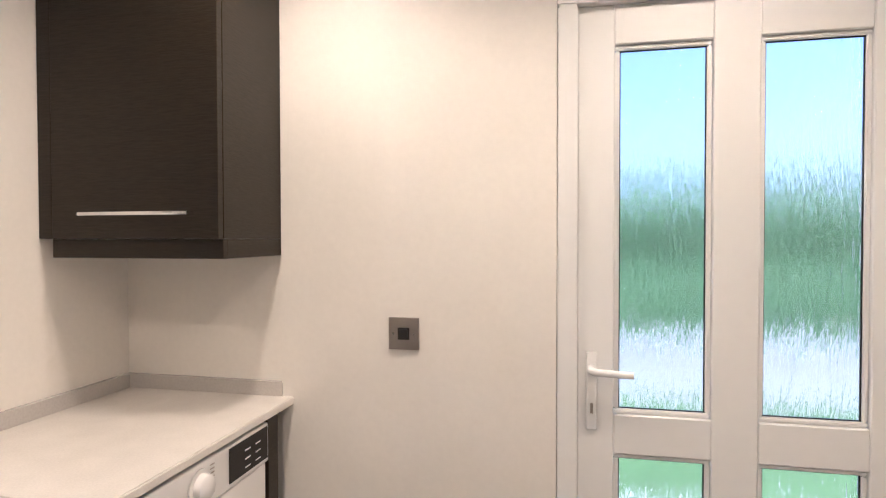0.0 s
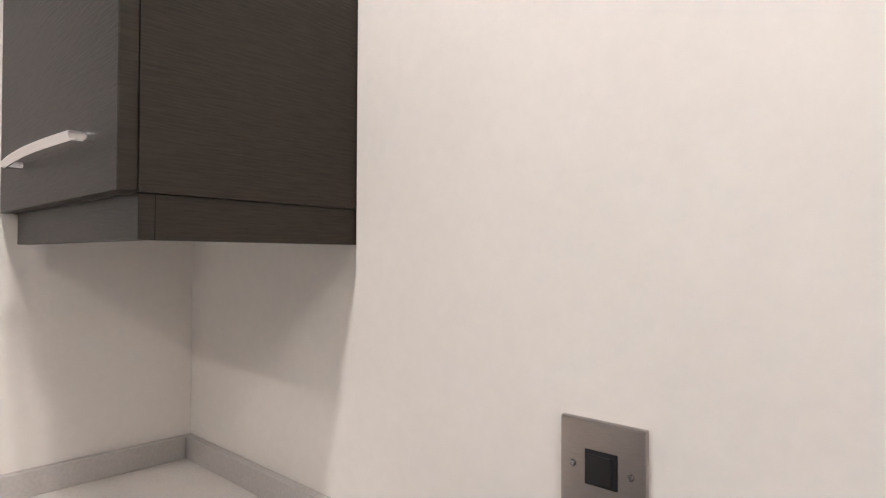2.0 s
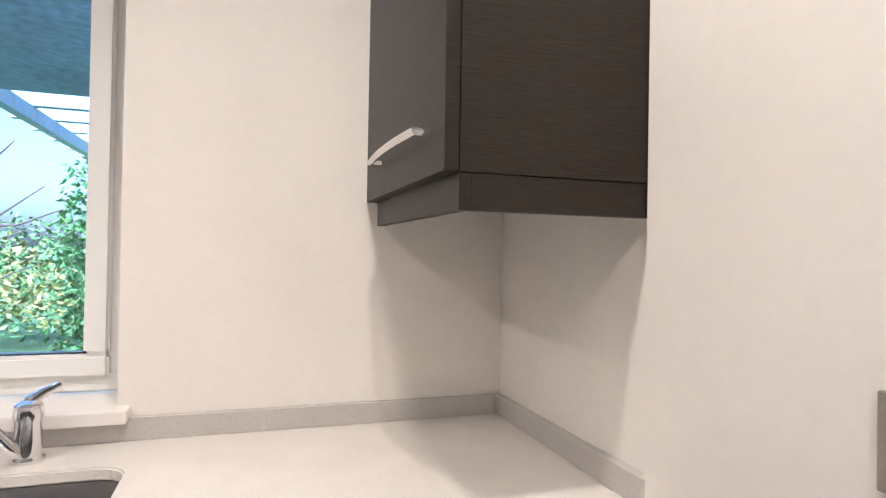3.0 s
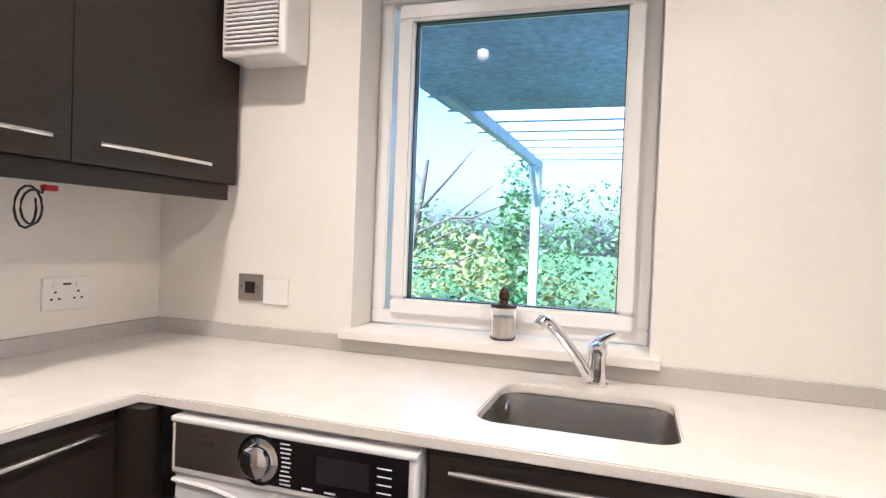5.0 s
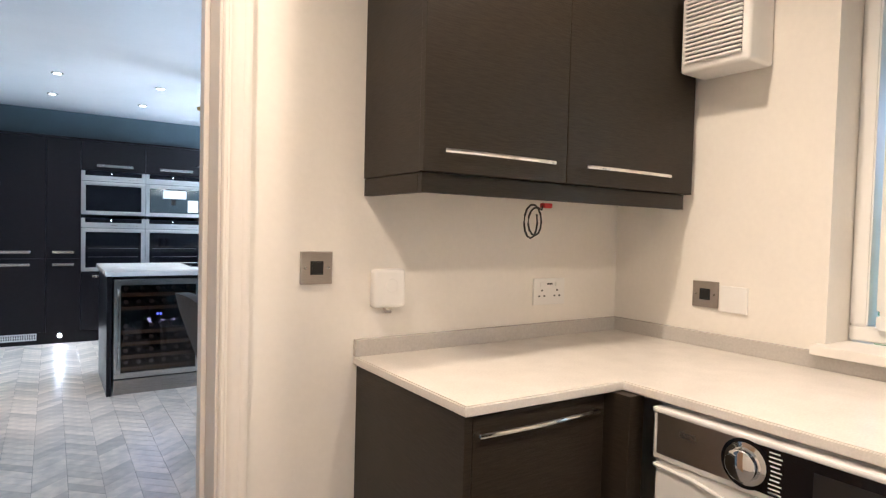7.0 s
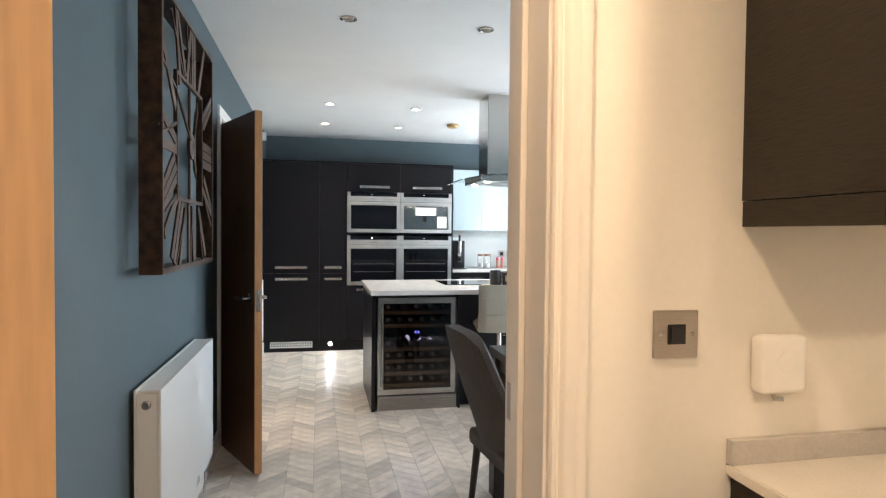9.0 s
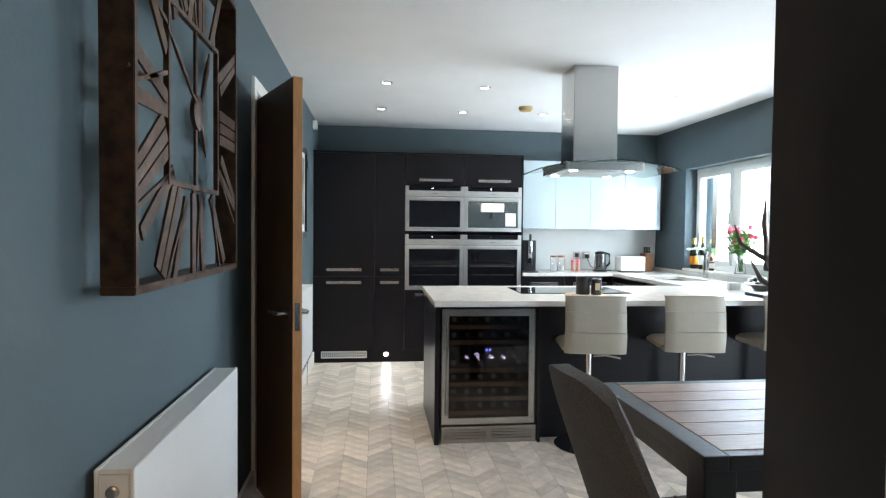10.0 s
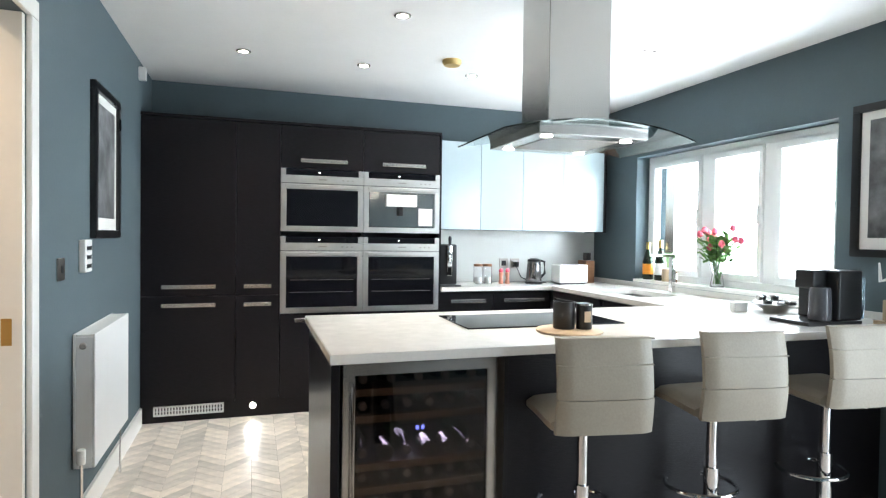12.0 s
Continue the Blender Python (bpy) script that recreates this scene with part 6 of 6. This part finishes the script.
part("post", blk((4.6, -4.45, -0.15), (4.7, -4.35, 2.339), 0.004), PAINTB, roof)


def leaves(name, spots, n, size, material, label, category, seed):
    """A loose mass of small bent leaves round the given blobs (centre, radii)."""
    rng = random.Random(seed)
    verts, faces = [], []
    for _ in range(n):
        c, r = spots[rng.randrange(len(spots))]
        while True:
            p = Vector((rng.uniform(-1, 1), rng.uniform(-1, 1), rng.uniform(-1, 1)))
            if 0.25 < p.length < 1.0 + rng.uniform(0, 0.12):
                break
        o = Vector((c[0] + p.x * r[0], c[1] + p.y * r[1], max(-0.1, c[2] + p.z * r[2])))
        d = Vector((rng.uniform(-1, 1), rng.uniform(-1, 1), rng.uniform(-0.8, 0.6))).normalized()
        w = d.cross(Vector((rng.uniform(-1, 1), rng.uniform(-1, 1), 1))).normalized()
        k = size * rng.uniform(0.6, 1.4)
        u = d.cross(w) * k * 0.12
        b = len(verts)
        verts += [o, o + d * k * 0.5 + w * k * 0.3 + u, o + d * k, o + d * k * 0.5 - w * k * 0.3 + u]
        faces += [(b, b + 1, b + 2), (b, b + 2, b + 3)]
    me = bpy.data.meshes.new(name)
    me.from_pydata(verts, [], faces)
    me.materials.append(material)
    return me


def bush(name, spots, n, size, material, label, category, seed):
    ob = new(name, leaves(name, spots, n, size, material, label, category, seed))
    return tagged(ob, label, category, kind="stuff")


rng = random.Random(3)
bush("hedge", [((10.5 + rng.uniform(-0.8, 1.2), y + rng.uniform(-0.3, 0.3), rng.uniform(0.3, 1.6)), (0.8, 0.8, 0.9)) for y in np.arange(-4.0, 8.0, 0.55)], 12000, 0.095, LEAF,
     "dense green hedge beyond the pergola", "hedge", 21)
bush("shrub", [((9.6 + rng.uniform(-0.5, 0.8), y, rng.uniform(0.0, 0.9)), (0.6, 0.7, 0.6)) for y in np.arange(-2.0, 6.5, 0.7)], 3500, 0.11, LEAFO,
     "autumn-coloured shrubs in front of the hedge", "shrub", 22)
bush("climber", [((8.7, 2.15 + rng.uniform(-0.15, 0.2), z), (0.3, 0.28, 0.4)) for z in np.arange(0.0, 2.3, 0.35)], 1500, 0.10, LEAF,
     "green climbing plant beside the pergola post", "climber", 23)
tree = thing("tree", (8.2, 3.7, -0.15), "bare-branched tree with thin autumn leaves", "tree")
part("trunk", tube([(8.2, 3.9, -0.2), (8.15, 3.8, 0.7), (8.1, 3.6, 1.3), (8.1, 3.45, 2.4)], [0.09, 0.07, 0.055, 0.03], 10), BARK, tree, smooth=True)
for a, b, c in (((8.12, 3.7, 0.9), (8.05, 3.2, 1.25), (8.0, 2.6, 1.5)), ((8.1, 3.6, 1.3), (8.0, 3.0, 1.55), (7.9, 2.4, 2.0)), ((8.1, 3.5, 1.7), (8.0, 3.0, 2.2), (7.9, 2.7, 2.5)),
                ((8.13, 3.7, 0.8), (8.1, 3.2, 0.8), (8.0, 2.5, 1.1)), ((8.0, 3.0, 1.55), (8.0, 2.7, 1.55), (7.9, 2.2, 1.75)), ((8.1, 3.5, 2.0), (8.3, 3.9, 2.5), (8.4, 4.2, 2.9))):
    part("branch", tube([a, b, c], [0.028, 0.018, 0.006], 7), BARK, tree, smooth=True)
me = leaves("crown", [((8.0, 2.9, 1.0), (0.5, 0.6, 0.5)), ((8.1, 3.6, 1.2), (0.5, 0.5, 0.6)), ((8.0, 2.5, 0.7), (0.4, 0.4, 0.4))], 500, 0.09, LEAFO, "", "", 24)
cr = new("crown", me)
cr.parent = tree
cr.matrix_parent_inverse = tree.matrix_basis.inverted()

# garden behind the back door
bush("hedge", [((x, -6.2 + rng.uniform(-0.2, 0.3), z), (0.7, 0.6, 0.5)) for x in np.arange(-7, 4, 0.6) for z in (0.2, 0.8, 1.4, 1.75)], 12000, 0.13, LEAF,
     "clipped dark green hedge behind the house", "hedge", 31)
lw = thing("garden_wall", (-1.5, -4.6, -0.15), "low white rendered garden wall", "wall")
part("body", blk((-7, -4.75, -0.15), (4, -4.55, 0.36), 0.01), PAVE, lw)
part("coping", blk((-7, -4.78, 0.3605), (4, -4.52, 0.43), 0.01), PAVE, lw)

# ---- kitchen floor: chevron planks ----
site(KITCHEN)
wall("floor_kitchen", [((-1.2, 2.23, -0.12), (3.2, 8.6, -0.004))], GROUT, "wooden kitchen floor laid in a chevron pattern", "floor")
floor = bpy.data.objects["floor_kitchen"]
CD, CH, GAP = 0.145, 0.088, 0.0016


def plank_verts(sign):
    hx, hy, sh = CD / 2 - GAP / 2, CH / 2 - GAP / 2, sign * CD / 2 * 0.9
    lo = [(-hx, -hy - sh), (hx, -hy + sh), (hx, hy + sh), (-hx, hy - sh)]
    e = 0.0012
    inn = [(x - math.copysign(e, x), y + (e if i < 2 else -e)) for i, (x, y) in enumerate(lo)]
    return [(x, y, -0.0035) for x, y in lo] + [(x, y, -0.0008) for x, y in lo] + [(x, y, 0.0) for x, y in inn]


PF = [(0, 1, 5, 4), (1, 2, 6, 5), (2, 3, 7, 6), (3, 0, 4, 7), (4, 5, 9, 8), (5, 6, 10, 9), (6, 7, 11, 10), (7, 4, 8, 11), (8, 9, 10, 11)]
plank_mesh = []
for sgn in (1, -1):
    me = bpy.data.meshes.new("plank")
    me.from_pydata(plank_verts(sgn), [], PF)
    me.materials.append(PLANK)
    plank_mesh.append(me)
verts, faces, count = [], [], 0
cols, rws = int(3.8 / CD) + 1, int(5.7 / CH) + 2
for c in range(cols):
    for r in range(rws):
        x, y = -0.90 + CD / 2 + c * CD, 2.30 + r * CH
        if x > 2.9 or y > 7.95 or (x > 0.2 and y > 5.7 and not (x < 2.3 and 6.4 < y < 7.8)):
            continue
        if x < 0.35 and 4.35 < y < 7.9 and count < 300:
            ob = new("plank", plank_mesh[c % 2])
            ob.location = AT @ Vector((x, y, 0))
            ob.parent = floor
            count += 1
        else:
            b = len(verts)
            verts += [(vx_ + x + KITCHEN[0], vy_ + y + KITCHEN[1], vz_) for vx_, vy_, vz_ in plank_verts(1 if c % 2 == 0 else -1)]
            faces += [tuple(i + b for i in f) for f in PF]
me = bpy.data.meshes.new("planks")
me.from_pydata(verts, [], faces)
me.materials.append(PLANK)
rest = new("planks", me)
rest.parent = floor
tagged(rest, kind="stuff")
